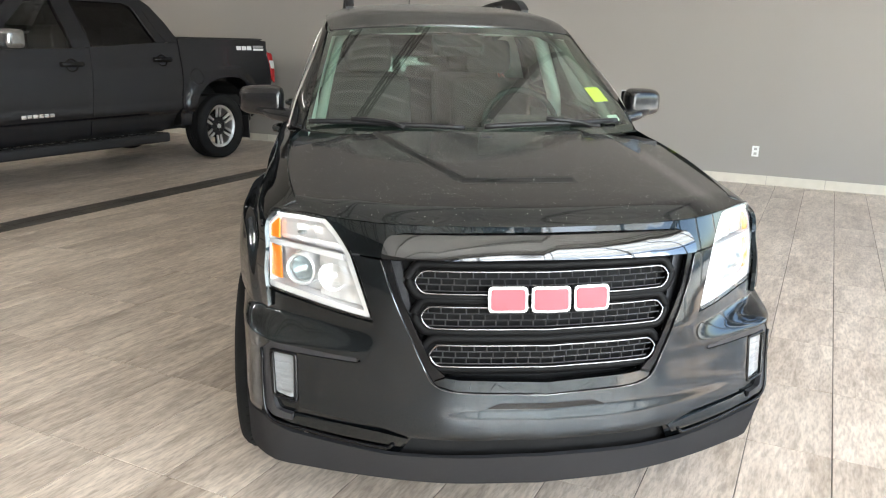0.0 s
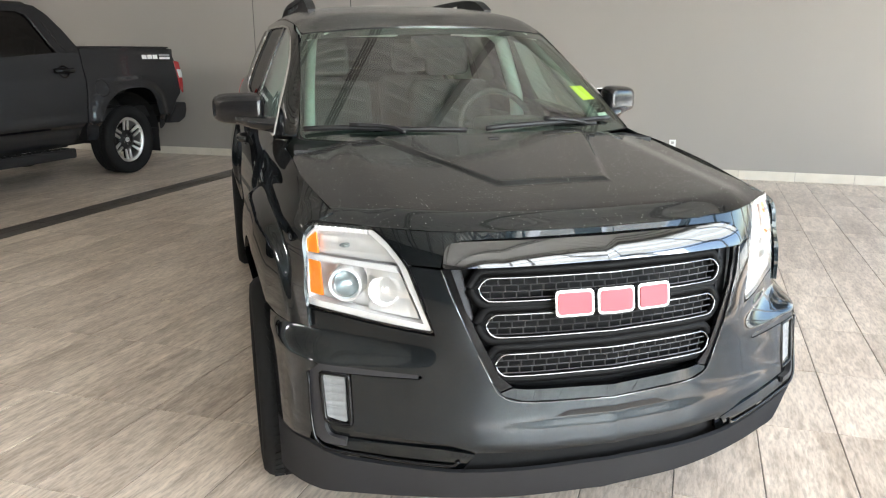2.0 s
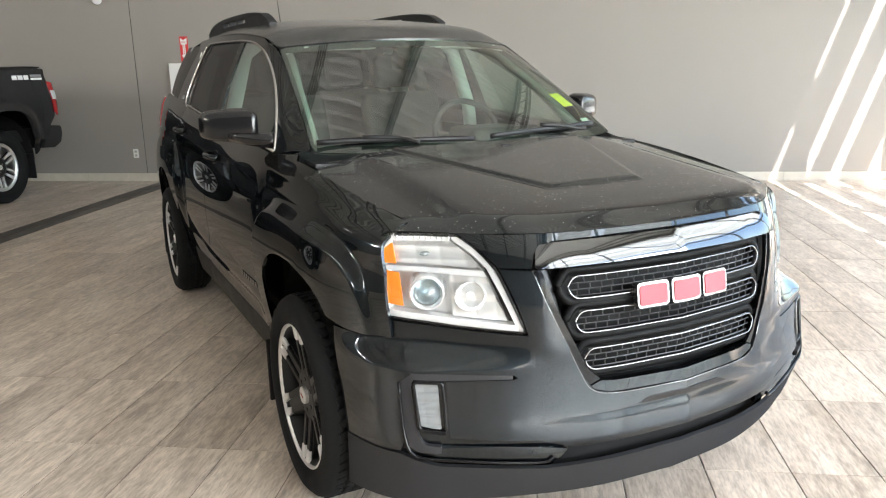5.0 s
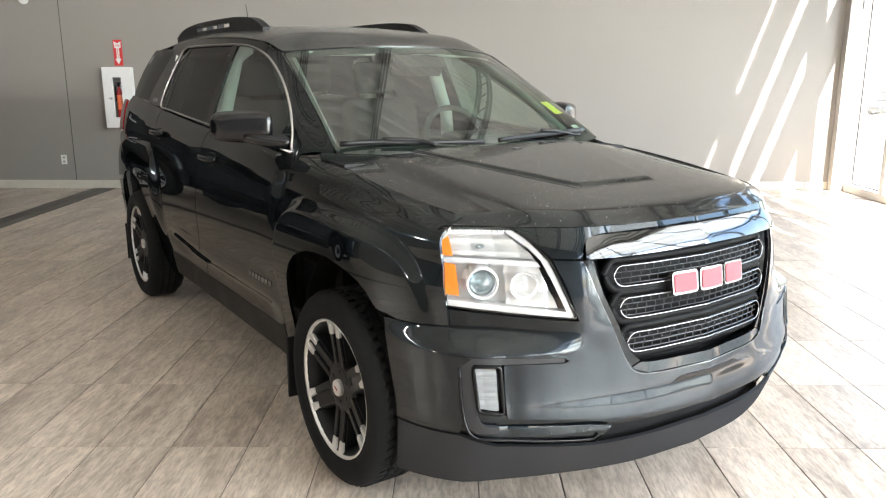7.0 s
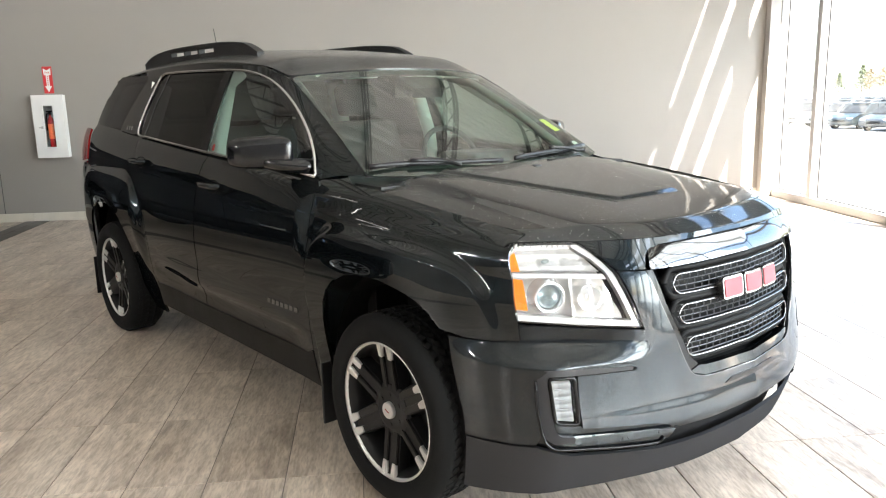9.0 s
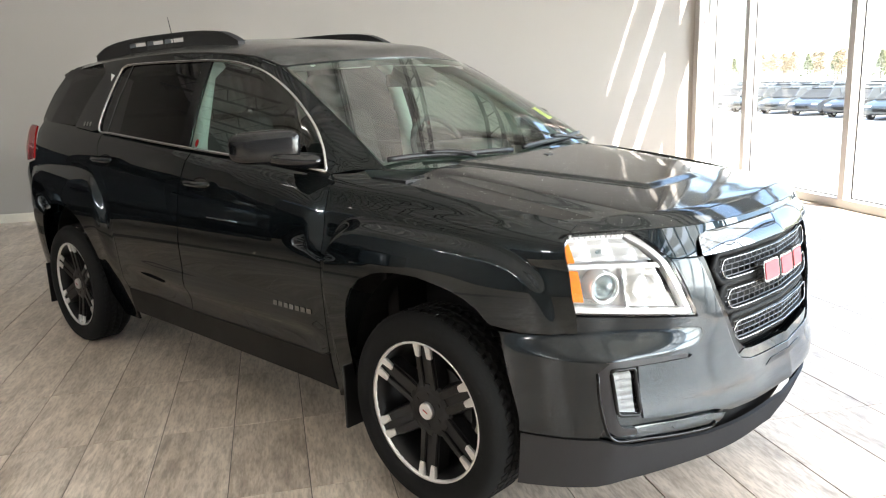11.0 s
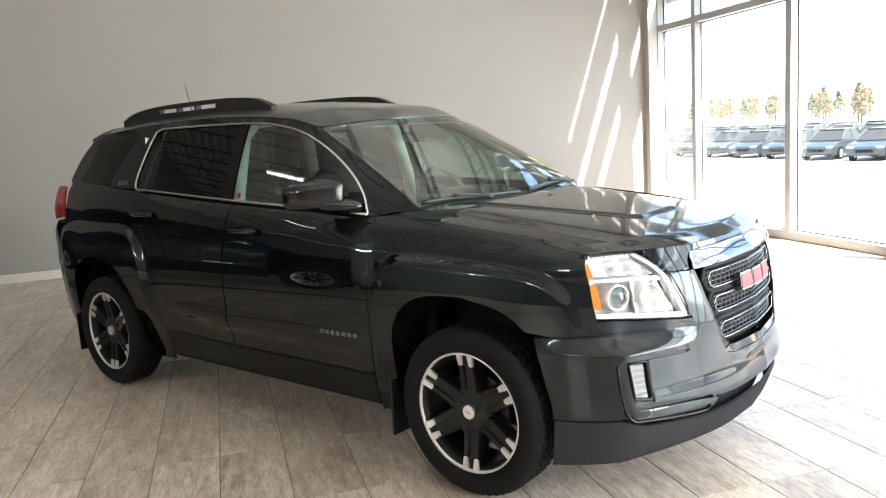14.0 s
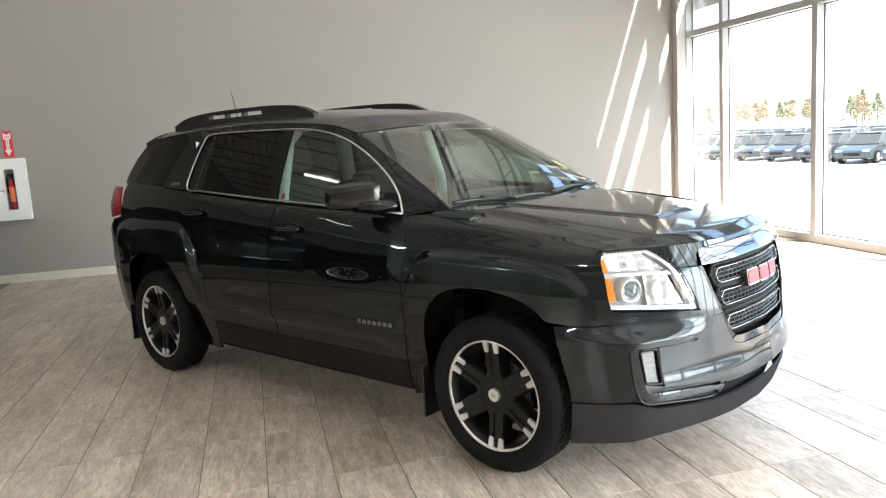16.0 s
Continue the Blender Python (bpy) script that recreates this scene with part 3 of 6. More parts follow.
nose_y = hermite([0, 0.2, 0.4, 0.5, 0.57, 0.66, 0.745, 0.78], [face()(a_, 0.986)[1] for a_ in (0, 0.2, 0.4, 0.5, 0.57, 0.66, 0.745, 0.78)])


def hood_s(x, y):
    a = abs(x)
    z = hood_c(y + 0.168 * a * a) - 0.04 * (a / 0.72) ** 3
    half = 0.17 + 0.22 * max(0.0, y + 0.42) / 0.6
    dome = sm(half + 0.024, half, a) * sm(-0.452, -0.418, y)
    z += 0.011 * dome + sm(0.62, 0.5, a) * 0.012
    w = max(0.0, (y - nose_y(min(a, 0.78))) / 0.10)
    return (x, y, z if w >= 1 else 0.986 + (z - 0.986) * (1 - (1 - w) ** 2))


roof_c = hermite([0.7, 0.85, 1.0, 1.4, 1.9, 2.5, 3.0, 3.3, 3.5], [1.49, 1.532, 1.586, 1.654, 1.690, 1.692, 1.672, 1.645, 1.615])


def roof_s(x, y):
    a = abs(x)
    z = roof_c(y + 0.10 * (a / 0.6) ** 2) - 0.03 * (a / 0.6) ** 2 - 0.05 * (a / 0.61) ** 6
    q = (a / 0.583) ** 2
    edge_z, w = 1.551 - 0.029 * q, max(0.0, (y - 0.92 - 0.15 * q) / 0.22)
    return (x, y, z if w >= 1 else edge_z + (z - edge_z) * (1 - (1 - w) ** 2))


def screen_s(u, v):
    """Windscreen: u across from -1 to 1, v from cowl to roof."""
    half = 0.69 + (0.583 - 0.69) * v
    x = u * half
    y = 0.22 + 0.13 * (0.55 * u ** 2 + 0.45 * u ** 4) + v * (0.70 + (0.02) * u * u) - 0.03 * v * (1 - v)
    z = 1.105 + 0.022 * u * u + v * (0.445 - 0.05 * u * u) + 0.035 * v * (1 - v)
    return (x, y, z)


def arch(yc, w=0.40, top=0.465, z0=0.27, n=3.3):
    """Wheel opening from its rear foot over the top to its front foot."""
    pts = []
    for k in range(25):
        a = math.pi * k / 24
        c, s_ = math.cos(a), math.sin(a)
        r = (abs(c) ** n + abs(s_) ** n) ** (-1 / n)
        pts.append((yc + w * r * c * (1.0 if c > 0 else 0.86), AX + top * r * s_ - 0.05 * max(0, -c) * s_))
    return [(pts[0][0] + 0.01, z0)] + pts + [(pts[-1][0] - 0.02, z0)]


# body panels
G = 0.0035
top_line = [(y, belt(y)) for y in np.linspace(-0.47, 0.36, 12)]
ar = [p for p in arch(0.0) if p[1] > 0.69 or p[0] > 0]
pair("front_fender", top_line + [(0.47, 1.135), (0.60, 1.122), (0.535, 1.09), (0.525, 0.93), (0.535, 0.6), (0.548, 0.40), (0.555, 0.23)] + ar + [(-0.372, 0.694), (-0.53, 0.70), (-0.525, 0.76), (-0.50, 0.88)], flank(), M_PAINT, CAR, flip=True, step=0.007)
dlo_top = [(0.605, 1.125), (0.645, 1.205), (0.735, 1.29), (0.92, 1.402), (1.14, 1.498), (1.38, 1.551), (1.62, 1.57)]
fd = [(y, belt(y) + 0.008) for y in np.linspace(0.60, 1.558, 10)]
pair("front_door", [(0.535 + G, 1.085), (0.525 + G, 0.93), (0.535 + G, 0.6), (0.548 + G, 0.425), (0.60, 0.405), (1.608 - G, 0.405), (1.60 - G, 0.52), (1.583 - G, 0.94), (1.558 - G, 1.165)] + fd[::-1][1:], flank(), M_PAINT, CAR, flip=True, step=0.035)
rd = [(y, belt(y) + 0.008) for y in np.linspace(1.562, 2.50, 9)]
pair("rear_door", [(1.558 + G, 1.165), (1.583 + G, 0.94), (1.60 + G, 0.52), (1.608 + G, 0.405), (2.25, 0.42), (2.285, 0.46)] + bend([(2.285, 0.72), (2.31, 0.88), (2.40, 1.02), (2.47, 1.12), (2.50, 1.22)], 4) + rd[::-1][1:], flank(), M_PAINT, CAR, flip=True, step=0.035)
q_ar = arch(WB)
q_top = [(y, belt(y) + 0.008) for y in np.linspace(2.53, 3.36, 8)]
pair("quarter_panel", q_top[::-1] + bend([(2.505, 1.22), (2.474, 1.12), (2.404, 1.02), (2.314, 0.88), (2.289, 0.72)], 4) + [(2.290, 0.46), (2.255, 0.42), (2.272, 0.22), (2.44, 0.22)] + sorted([p for p in q_ar if p[1] > 0.272], key=lambda p: p[0])[::1] + [(3.27, 0.30), (3.30, 0.66), (3.42, 0.70), (3.62, 0.735), (3.60, 0.95), (3.50, 1.03), (3.38, 1.05)], flank(), M_PAINT, CAR, flip=True, step=0.022)
pair("sill_cladding", [(0.555 + G, 0.255), (0.552 + G, 0.418), (0.60, 0.399), (1.605, 0.399), (2.25, 0.414), (2.270, 0.27), (1.4, 0.265)], side(0.002), M_SILL, CAR, flip=True, step=0.05)
pair("rear_bumper_side", [(3.275, 0.30), (3.305, 0.655), (3.425, 0.695), (3.76, 0.76), (3.79, 0.66), (3.74, 0.34)], flank(0.0), M_PAINT, CAR, flip=True, step=0.05, label="dark slate rear bumper end")

# greenhouse: pillars and glass
dlo_rear = [(2.00, 1.578), (2.33, 1.58), (2.44, 1.572), (2.475, 1.53), (2.535, 1.30), (2.525, 1.242), (2.48, 1.228)]
apil = [(screen_s(1, v_)[1] + 0.003, screen_s(1, v_)[2]) for v_ in (0.0, 0.15, 0.3, 0.45, 0.6, 0.75, 0.9, 1.0)]
roof_edge = [(y, roof_s(0.597, y)[2] - 0.002) for y in np.linspace(1.10, 3.25, 14)]
pair("a_pillar", bend(apil, 4) + roof_edge[:8] + bend(dlo_rear[:1] + dlo_top[::-1], 4) + [(0.585, 1.105), (0.47, 1.125)], side(), M_PAINT, CAR, flip=True, step=0.02)
pair("c_pillar", roof_edge[7:11] + [(2.70, 1.580), (2.652, 1.548), (2.85, 1.256), (2.62, 1.236)] + dlo_rear[::-1][1:], side(), M_PAINT, CAR, flip=True, step=0.02)
pair("rear_quarter_glass", rounded([(2.857, 1.262), (2.658, 1.548), (2.705, 1.579), (3.20, 1.583), (3.35, 1.45), (3.475, 1.285)], 0.015), side(-0.004), M_PRIV, CAR, flip=True, step=0.06)
pair("front_side_glass", bend(dlo_top, 4) + [(1.60, 1.17)] + [(y, belt(y) + 0.016) for y in np.linspace(1.5, 0.66, 6)] + [(0.605, 1.12)], side(-0.008), M_SIDEGL, CAR, flip=True, step=0.05)
pair("rear_side_glass", [(1.64, 1.18), (1.655, 1.575)] + bend(dlo_rear, 4) + [(y, belt(y) + 0.014) for y in np.linspace(2.4, 1.7, 5)], side(-0.008), M_PRIV, CAR, flip=True, step=0.06)
pair("b_pillar", [(1.575, 1.165), (1.59, 1.567), (1.665, 1.572), (1.66, 1.17)], side(-0.003), M_BLACK, CAR, flip=True, step=0.06)
ring = bend(dlo_top, 5) + bend(dlo_rear, 5) + [(y, belt(y) + 0.012) for y in np.linspace(2.4, 0.68, 12)] + [(0.60, 1.112)]
for s in (1, -1):
    part("window_trim", tube([(s * (side_x(y, z) - 0.002), y, z) for y, z in ring], 0.0075, 8, True), M_WTRIM, CAR, "bright chrome window surround", True)
panel("windscreen", rounded([(-0.99, 0.0), (0.99, 0.0), (1.0, 0.985), (-1.0, 0.985)], 0.05), screen_s, M_WS, CAR, step=0.1, thick=0.005, label="clear windscreen mirroring the ceiling")
for nm, o in (("screen_frit_top", [(-1, 0.93), (1, 0.93), (1, 0.985), (-1, 0.985)]), ("screen_frit_foot", [(-1, 0.0), (1, 0.0), (1, 0.06), (-1, 0.06)]), ("screen_frit_side", [(-1.0, 0.06), (-0.97, 0.06), (-0.965, 0.93), (-1.0, 0.93)]), ("screen_frit_side", [(0.97, 0.06), (1.0, 0.06), (1.0, 0.93), (0.965, 0.93)])):
    panel(nm, o, lambda u, v: tuple(Vector(screen_s(u, v)) + Vector((0, 0.005, -0.004))), M_PLASTIC, CAR, step=0.1, thick=0.002)
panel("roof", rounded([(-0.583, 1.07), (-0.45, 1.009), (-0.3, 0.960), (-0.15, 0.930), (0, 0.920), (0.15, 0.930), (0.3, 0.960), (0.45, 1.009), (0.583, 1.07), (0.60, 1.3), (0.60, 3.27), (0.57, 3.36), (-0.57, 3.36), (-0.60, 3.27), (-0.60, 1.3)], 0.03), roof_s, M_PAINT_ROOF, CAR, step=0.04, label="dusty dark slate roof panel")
hood_half = [(face()(a_, 0.986)[0], nose_y(a_) + 0.001) for a_ in (0, 0.1, 0.2, 0.3, 0.4, 0.46, 0.52, 0.57, 0.62, 0.68, 0.725)] + [(side_x(y_, belt(y_)) - 0.0045, y_) for y_ in (-0.44, -0.40, -0.34, -0.26, -0.16, -0.06, 0.04, 0.12)] + [(0.726, 0.175), (0.706, 0.220), (0.66, 0.245), (0.5, 0.235), (0.25, 0.20), (0, 0.19)]
pair("hood_nose", [(0, 0.973), (0.2, 0.971), (0.385, 0.966), (0.42, 0.957), (0.438, 0.935), (0.449, 0.899), (0.523, 0.900), (0.545, 0.930), (0.566, 0.957), (0.594, 0.985), (0.4, 0.9855), (0.2, 0.9855), (0, 0.9855)], face(), M_PAINT, CAR, step=0.02, thick=0.01)
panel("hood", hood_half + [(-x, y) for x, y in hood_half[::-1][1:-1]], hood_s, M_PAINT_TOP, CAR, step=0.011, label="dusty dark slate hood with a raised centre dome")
for s in (1, -1):
    part("hood_gap", tube([(s * (side_x(y_, belt(y_)) - 0.001), y_, belt(y_) - 0.013) for y_ in np.linspace(-0.45, 0.24, 24)], 0.006, 6), M_LINER, CAR, "dark gap between hood and fender", True)
panel("cowl", [(-0.72, 0.22), (0.72, 0.22), (0.70, 0.42), (-0.70, 0.42)], lambda x, y: (x, y - 0.06 + 0.10 * x * x, 1.088 + 0.02 * x * x), M_PLASTIC, CAR, step=0.12)

# front end
gr = [(0.448, 0.893), (0.415, 0.79), (0.335, 0.60), (0.305, 0.556), (0.25, 0.54), (0, 0.533)]
slit = rounded([(0.68, 0.606), (0.515, 0.603), (0.504, 0.609), (0.515, 0.616), (0.78, 0.632)], [0, 0.004, 0.004, 0.004, 0.02])
pair("front_bumper", [(0, 0.408), (0.37, 0.405), (0.46, 0.432), (0.68, 0.45)] + slit + [(0.79, 0.60), (0.79, 0.44), (0.80, 0.405), (0.92, 0.395), (1.045, 0.385), (1.055, 0.46), (1.085, 0.61), (1.10, 0.688), (0.84, 0.694), (0.795, 0.71), (0.785, 0.748), (0.62, 0.731), (0.47, 0.72), (0.49, 0.80), (0.522, 0.897)] + gr, face(), M_PAINT_FRONT, CAR, step=0.009, label="dark slate front bumper cover")
pair("valance", [(0, 0.238), (0.5, 0.236), (0.8, 0.226), (1.015, 0.205), (1.043, 0.379), (0.92, 0.389), (0.80, 0.398), (0.70, 0.362), (0.43, 0.335), (0, 0.347)], face(-0.004), M_VALANCE, CAR, step=0.04, label="grey plastic bumper valance")
pair("lower_intake", [(0, 0.25), (0.66, 0.25), (0.66, 0.46), (0, 0.45)], face(0.045), M_LINER, CAR, step=0.08)
pair("fog_bezel", rounded([(0.40, 0.33), (0.70, 0.36), (0.80, 0.40), (0.795, 0.636), (0.50, 0.622), (0.50, 0.598), (0.66, 0.603), (0.66, 0.46), (0.46, 0.438), (0.36, 0.41)], 0.01), face(0.022), M_PAINT, CAR, step=0.03, label="recessed dark slate fog lamp pocket")
for s in (1, -1):
    ln = bend([(0.79, 0.60), (0.788, 0.45), (0.765, 0.40), (0.70, 0.385), (0.46, 0.36), (0.42, 0.375)], 5)
    part("bumper_trim", tube([(s * face(-0.001)(a, b)[0], face(-0.001)(a, b)[1], b) for a, b in ln], 0.005, 8), M_BLACK, CAR, "black bumper moulding", True)
pair("bumper_ledge", [(0.40, 0.368), (0.46, 0.374), (0.60, 0.385), (0.70, 0.393), (0.755, 0.408), (0.748, 0.424), (0.70, 0.424), (0.56, 0.416), (0.46, 0.408), (0.38, 0.396)], lambda a, z: face(0.002 + 0.4 * max(0.0, z - 0.386))(a, z), M_PAINT, CAR, step=0.01, label="glossy dark slate ledge under the fog lamp")
pair("fog_surround", rounded([(0.515, 0.604), (0.69, 0.607), (0.757, 0.612), (0.752, 0.455), (0.742, 0.432), (0.70, 0.424), (0.70, 0.404), (0.755, 0.408), (0.782, 0.43), (0.787, 0.47), (0.789, 0.622), (0.77, 0.630), (0.69, 0.625), (0.515, 0.615)], [0.003, 0.01, 0.01, 0.01, 0.01, 0.004, 0.004, 0.01, 0.01, 0.01, 0.01, 0.01, 0.01, 0.003]), face(0.004), M_FOGRIM, CAR, step=0.03, thick=0.02, label="satin dark grey fog lamp surround")
pair("grille_surround", [(0.448, 0.893), (0.415, 0.79), (0.335, 0.60), (0.31, 0.57), (0.28, 0.583), (0.315, 0.615), (0.395, 0.79), (0.425, 0.895)], face(0.006), M_BLACK, CAR, step=0.04)
pair("grille_plate", [(0, 0.536), (0.25, 0.543), (0.30, 0.557), (0.309, 0.567), (0.279, 0.579), (0.24, 0.574), (0, 0.568)], face(0.004), M_PAINT, CAR, step=0.03, thick=0.03)
pair("grille_backing", [(0, 0.545), (0.29, 0.56), (0.44, 0.90), (0, 0.93)], face(0.06), M_GRILLE, CAR, step=0.08)

# headlamps, fog lamps
LAMP = [(0.472, 0.726), (0.62, 0.737), (0.781, 0.755), (0.776, 0.947), (0.747, 0.984), (0.599, 0.985), (0.568, 0.957), (0.547, 0.929), (0.525, 0.894)]


def on_face(s, a, z, d=0.0):
    x, y, zz = face(d)(a, z)
    return Vector((s * x, y, zz))


def aimed(p, s, turn=28):
    """A frame at p whose x axis points out of the car's front."""
    return Matrix.Translation(p) @ Euler((0, 0, radians(-90 + s * turn))).to_matrix().to_4x4()


for s in (1, -1):
    mir = s < 0
    hl = panel("headlight", rounded(LAMP, 0.012), face(0.085), M_LAMPBASE, CAR, step=0.05, thick=0.02, mirror=mir, label="clear headlamp with amber side reflectors")
    # satin frame round the two chambers
    for nm, o in (("bezel_foot", [(0.475, 0.729), (0.62, 0.740), (0.778, 0.758), (0.770, 0.775), (0.62, 0.757), (0.493, 0.746)]),
                  ("bezel_inner", [(0.475, 0.729), (0.493, 0.746), (0.543, 0.893), (0.567, 0.930), (0.605, 0.968), (0.600, 0.983), (0.570, 0.956), (0.549, 0.927), (0.527, 0.891)]),
                  ("bezel_top", [(0.603, 0.983), (0.610, 0.964), (0.735, 0.961), (0.763, 0.935), (0.772, 0.944), (0.744, 0.980)]),
                  ("bezel_outer", [(0.776, 0.760), (0.772, 0.944), (0.766, 0.937), (0.768, 0.783)]),
                  ("divider", [(0.545, 0.874), (0.766, 0.884), (0.766, 0.897), (0.552, 0.890)])):
        panel(nm, o, face(0.012), M_LAMPBASE, hl, step=0.04, thick=0.045, mirror=mir)
    for nm, o in (("amber_upper", [(0.729, 0.899), (0.765, 0.900), (0.762, 0.932), (0.729, 0.955)]), ("amber_lower", [(0.724, 0.783), (0.767, 0.789), (0.765, 0.880), (0.727, 0.876)])):
        panel(nm, rounded(o, 0.003), face(0.022), M_AMBER, hl, step=0.04, thick=0.006, mirror=mir)

    def dish(depth, wide, high, amp):
        """A reflector of pillowed facets."""
        def f(a, z):
            p, u, v = face(depth)(a, z), (a / wide) % 1.0, (z / high) % 1.0
            return (p[0], p[1] - amp * (4 * u * (1 - u) + 3 * v * (1 - v)), z)
        return f
    panel("reflector_upper", [(0.543, 0.892), (0.736, 0.900), (0.736, 0.960), (0.602, 0.965), (0.567, 0.930)], dish(0.045, 0.052, 0.035, 0.0030), M_REFL, hl, step=0.0043, thick=0.01, mirror=mir)
    panel("reflector_lower", [(0.495, 0.748), (0.612, 0.757), (0.612, 0.872), (0.538, 0.872)], dish(0.050, 0.043, 0.050, 0.0040), M_REFL, hl, step=0.0043, thick=0.01, mirror=mir)
    bm = bmesh.new()
    for k in range(11):
        p = on_face(s, 0.612 + 0.012 * k, 0.972, 0.008)
        add_box(bm, -0.0010, 0.0010, -0.003, 0.003, -0.004, 0.004, m=Matrix.Translation(p))
    part("bezel_teeth", bm, M_REFL, hl)
    bm = bmesh.new()
    bmesh.ops.create_uvsphere(bm, u_segments=12, v_segments=8, radius=0.008, matrix=Matrix.Translation(on_face(s, 0.66, 0.925, 0.036)) @ Matrix.Diagonal((2.2, 1, 0.9, 1)))
    part("signal_bulb", bm, M_PROJ, hl, smooth=True)
    at = aimed(on_face(s, 0.664, 0.820, 0.045), s)
    bm = bmesh.new()
    add_lathe(bm, [(0.038, 0.010), (0.042, 0.018), (0.046, 0.020), (0.049, 0.014), (0.051, 0.0), (0.058, -0.03)], at, 40)
    part("projector_ring", bm, M_REFL, hl, smooth=True)
    bm = bmesh.new()
    add_lathe(bm, [(0.0, 0.034), (0.018, 0.030), (0.030, 0.020), (0.037, 0.004)], at, 32)
    part("projector_lens", bm, M_PROJ, hl, smooth=True)
    bm = bmesh.new()
    add_lathe(bm, [(0.0, -0.03), (0.020, -0.022), (0.036, 0.0)], at, 24)
    part("projector_bowl", bm, M_REFL, hl, smooth=True)
    bm = bmesh.new()
    add_lathe(bm, [(0.042, 0.018), (0.036, 0.004), (0.022, -0.014), (0.006, -0.022), (0.0, -0.022)], aimed(on_face(s, 0.572, 0.818, 0.045), s), 14)
    part("signal_bowl", bm, M_REFL, hl)
    bm = bmesh.new()
    bmesh.ops.create_uvsphere(bm, u_segments=12, v_segments=8, radius=0.010, matrix=Matrix.Translation(on_face(s, 0.572, 0.818, 0.045)))
    part("bulb", bm, M_REFL, hl, smooth=True)
    loop = rounded(LAMP, 0.015, 4)
    part("lamp_gasket", tube([on_face(s, a, z, 0.006) for a, z in loop], 0.0035, 6, True), M_BLACK, hl, smooth=True)
    ln = panel("lens", rounded(LAMP, 0.015), face(-0.002), M_LENS, hl, step=0.04, thick=0.02, mirror=mir)
    ln.visible_shadow = False
    # fog lamp
    fog = panel("fog_lamp", rounded([(0.694, 0.470), (0.742, 0.480), (0.747, 0.597), (0.694, 0.593)], 0.008), dish(0.016, 0.052, 0.021, 0.0035), M_FOG, CAR, step=0.0045, thick=0.01, mirror=mir, label="narrow upright clear fog lamp")
    for k in range(3):
        z = 0.505 + 0.03 * k
        panel("fog_rib", [(0.698, z), (0.738, z + 0.002), (0.738, z + 0.006), (0.698, z + 0.004)], face(0.010), M_FOG, fog, step=0.05, thick=0.006, mirror=mir)
    part("fog_frame", tube([on_face(s, a, z, 0.004) for a, z in rounded([(0.686, 0.462), (0.748, 0.472), (0.755, 0.606), (0.686, 0.602)], 0.012, 4)], 0.006, 6, True), M_BLACK, fog, smooth=True)
    fl = panel("fog_lens", rounded([(0.69, 0.466), (0.745, 0.476), (0.751, 0.601), (0.69, 0.597)], 0.008), face(0.004), M_FOGLENS, fog, step=0.05, thick=0.01, mirror=mir)
    fl.visible_shadow = False

# chrome header bar and grille edges
panel("grille_header", rounded([(-0.450, 0.901), (0, 0.908), (0.450, 0.901), (0.437, 0.950), (0.40, 0.967), (0, 0.975), (-0.40, 0.967), (-0.437, 0.950)], [0.01, 0, 0.01, 0.02, 0.02, 0, 0.02, 0.02]), lambda s, z: (lambda q: (q[0], q[1] - 0.016 + 0.026 * (max(0, z - 0.912) / 0.06) ** 2, q[2]))(face()(s, z)), M_HEADER, CAR, step=0.02, thick=0.03, label="smoked chrome bar across the top of the grille")
part("hood_lip", tube([(x, face(0.012)(x, 0.972)[1] - 0.002, 0.976 - 0.012 * (abs(x) / 0.44) ** 4) for x in np.linspace(-0.44, 0.44, 33)], 0.005, 8), M_BLACK, CAR, smooth=True)
edge = bend([(0.448, 0.893), (0.415, 0.79), (0.335, 0.60), (0.305, 0.556), (0.25, 0.54), (0.12, 0.535), (0, 0.533)], 5)
edge = edge + [(-a, b) for a, b in edge[::-1][1:]]
part("grille_edge", tube([face(0.002)(a, b) for a, b in edge], 0.0022, 6), M_LOOP, CAR, "thin dark chrome grille edge", True)
panel("bumper_slot", rounded([(-0.17, 0.497), (0.17, 0.497), (0.13, 0.512), (-0.13, 0.512)], 0.003), face(-0.002), M_BLACK, CAR, step=0.06, thick=0.004)


def hexa(L, zc, hh, cut):
    return rounded([(-L, zc), (-L + cut, zc + hh), (L - cut, zc + hh), (L, zc), (L - cut, zc - hh), (-L + cut, zc - hh)], 0.016, 3)


def dense(pts, d):
    out = []
    for i, p in enumerate(pts):
        q = pts[(i + 1) % len(pts)]
        n = max(1, int(math.hypot(q[0] - p[0], q[1] - p[1]) / 0.03))
        out += [face(d)(p[0] + (q[0] - p[0]) * k / n, p[1] + (q[1] - p[1]) * k / n) for k in range(n)]
    return out


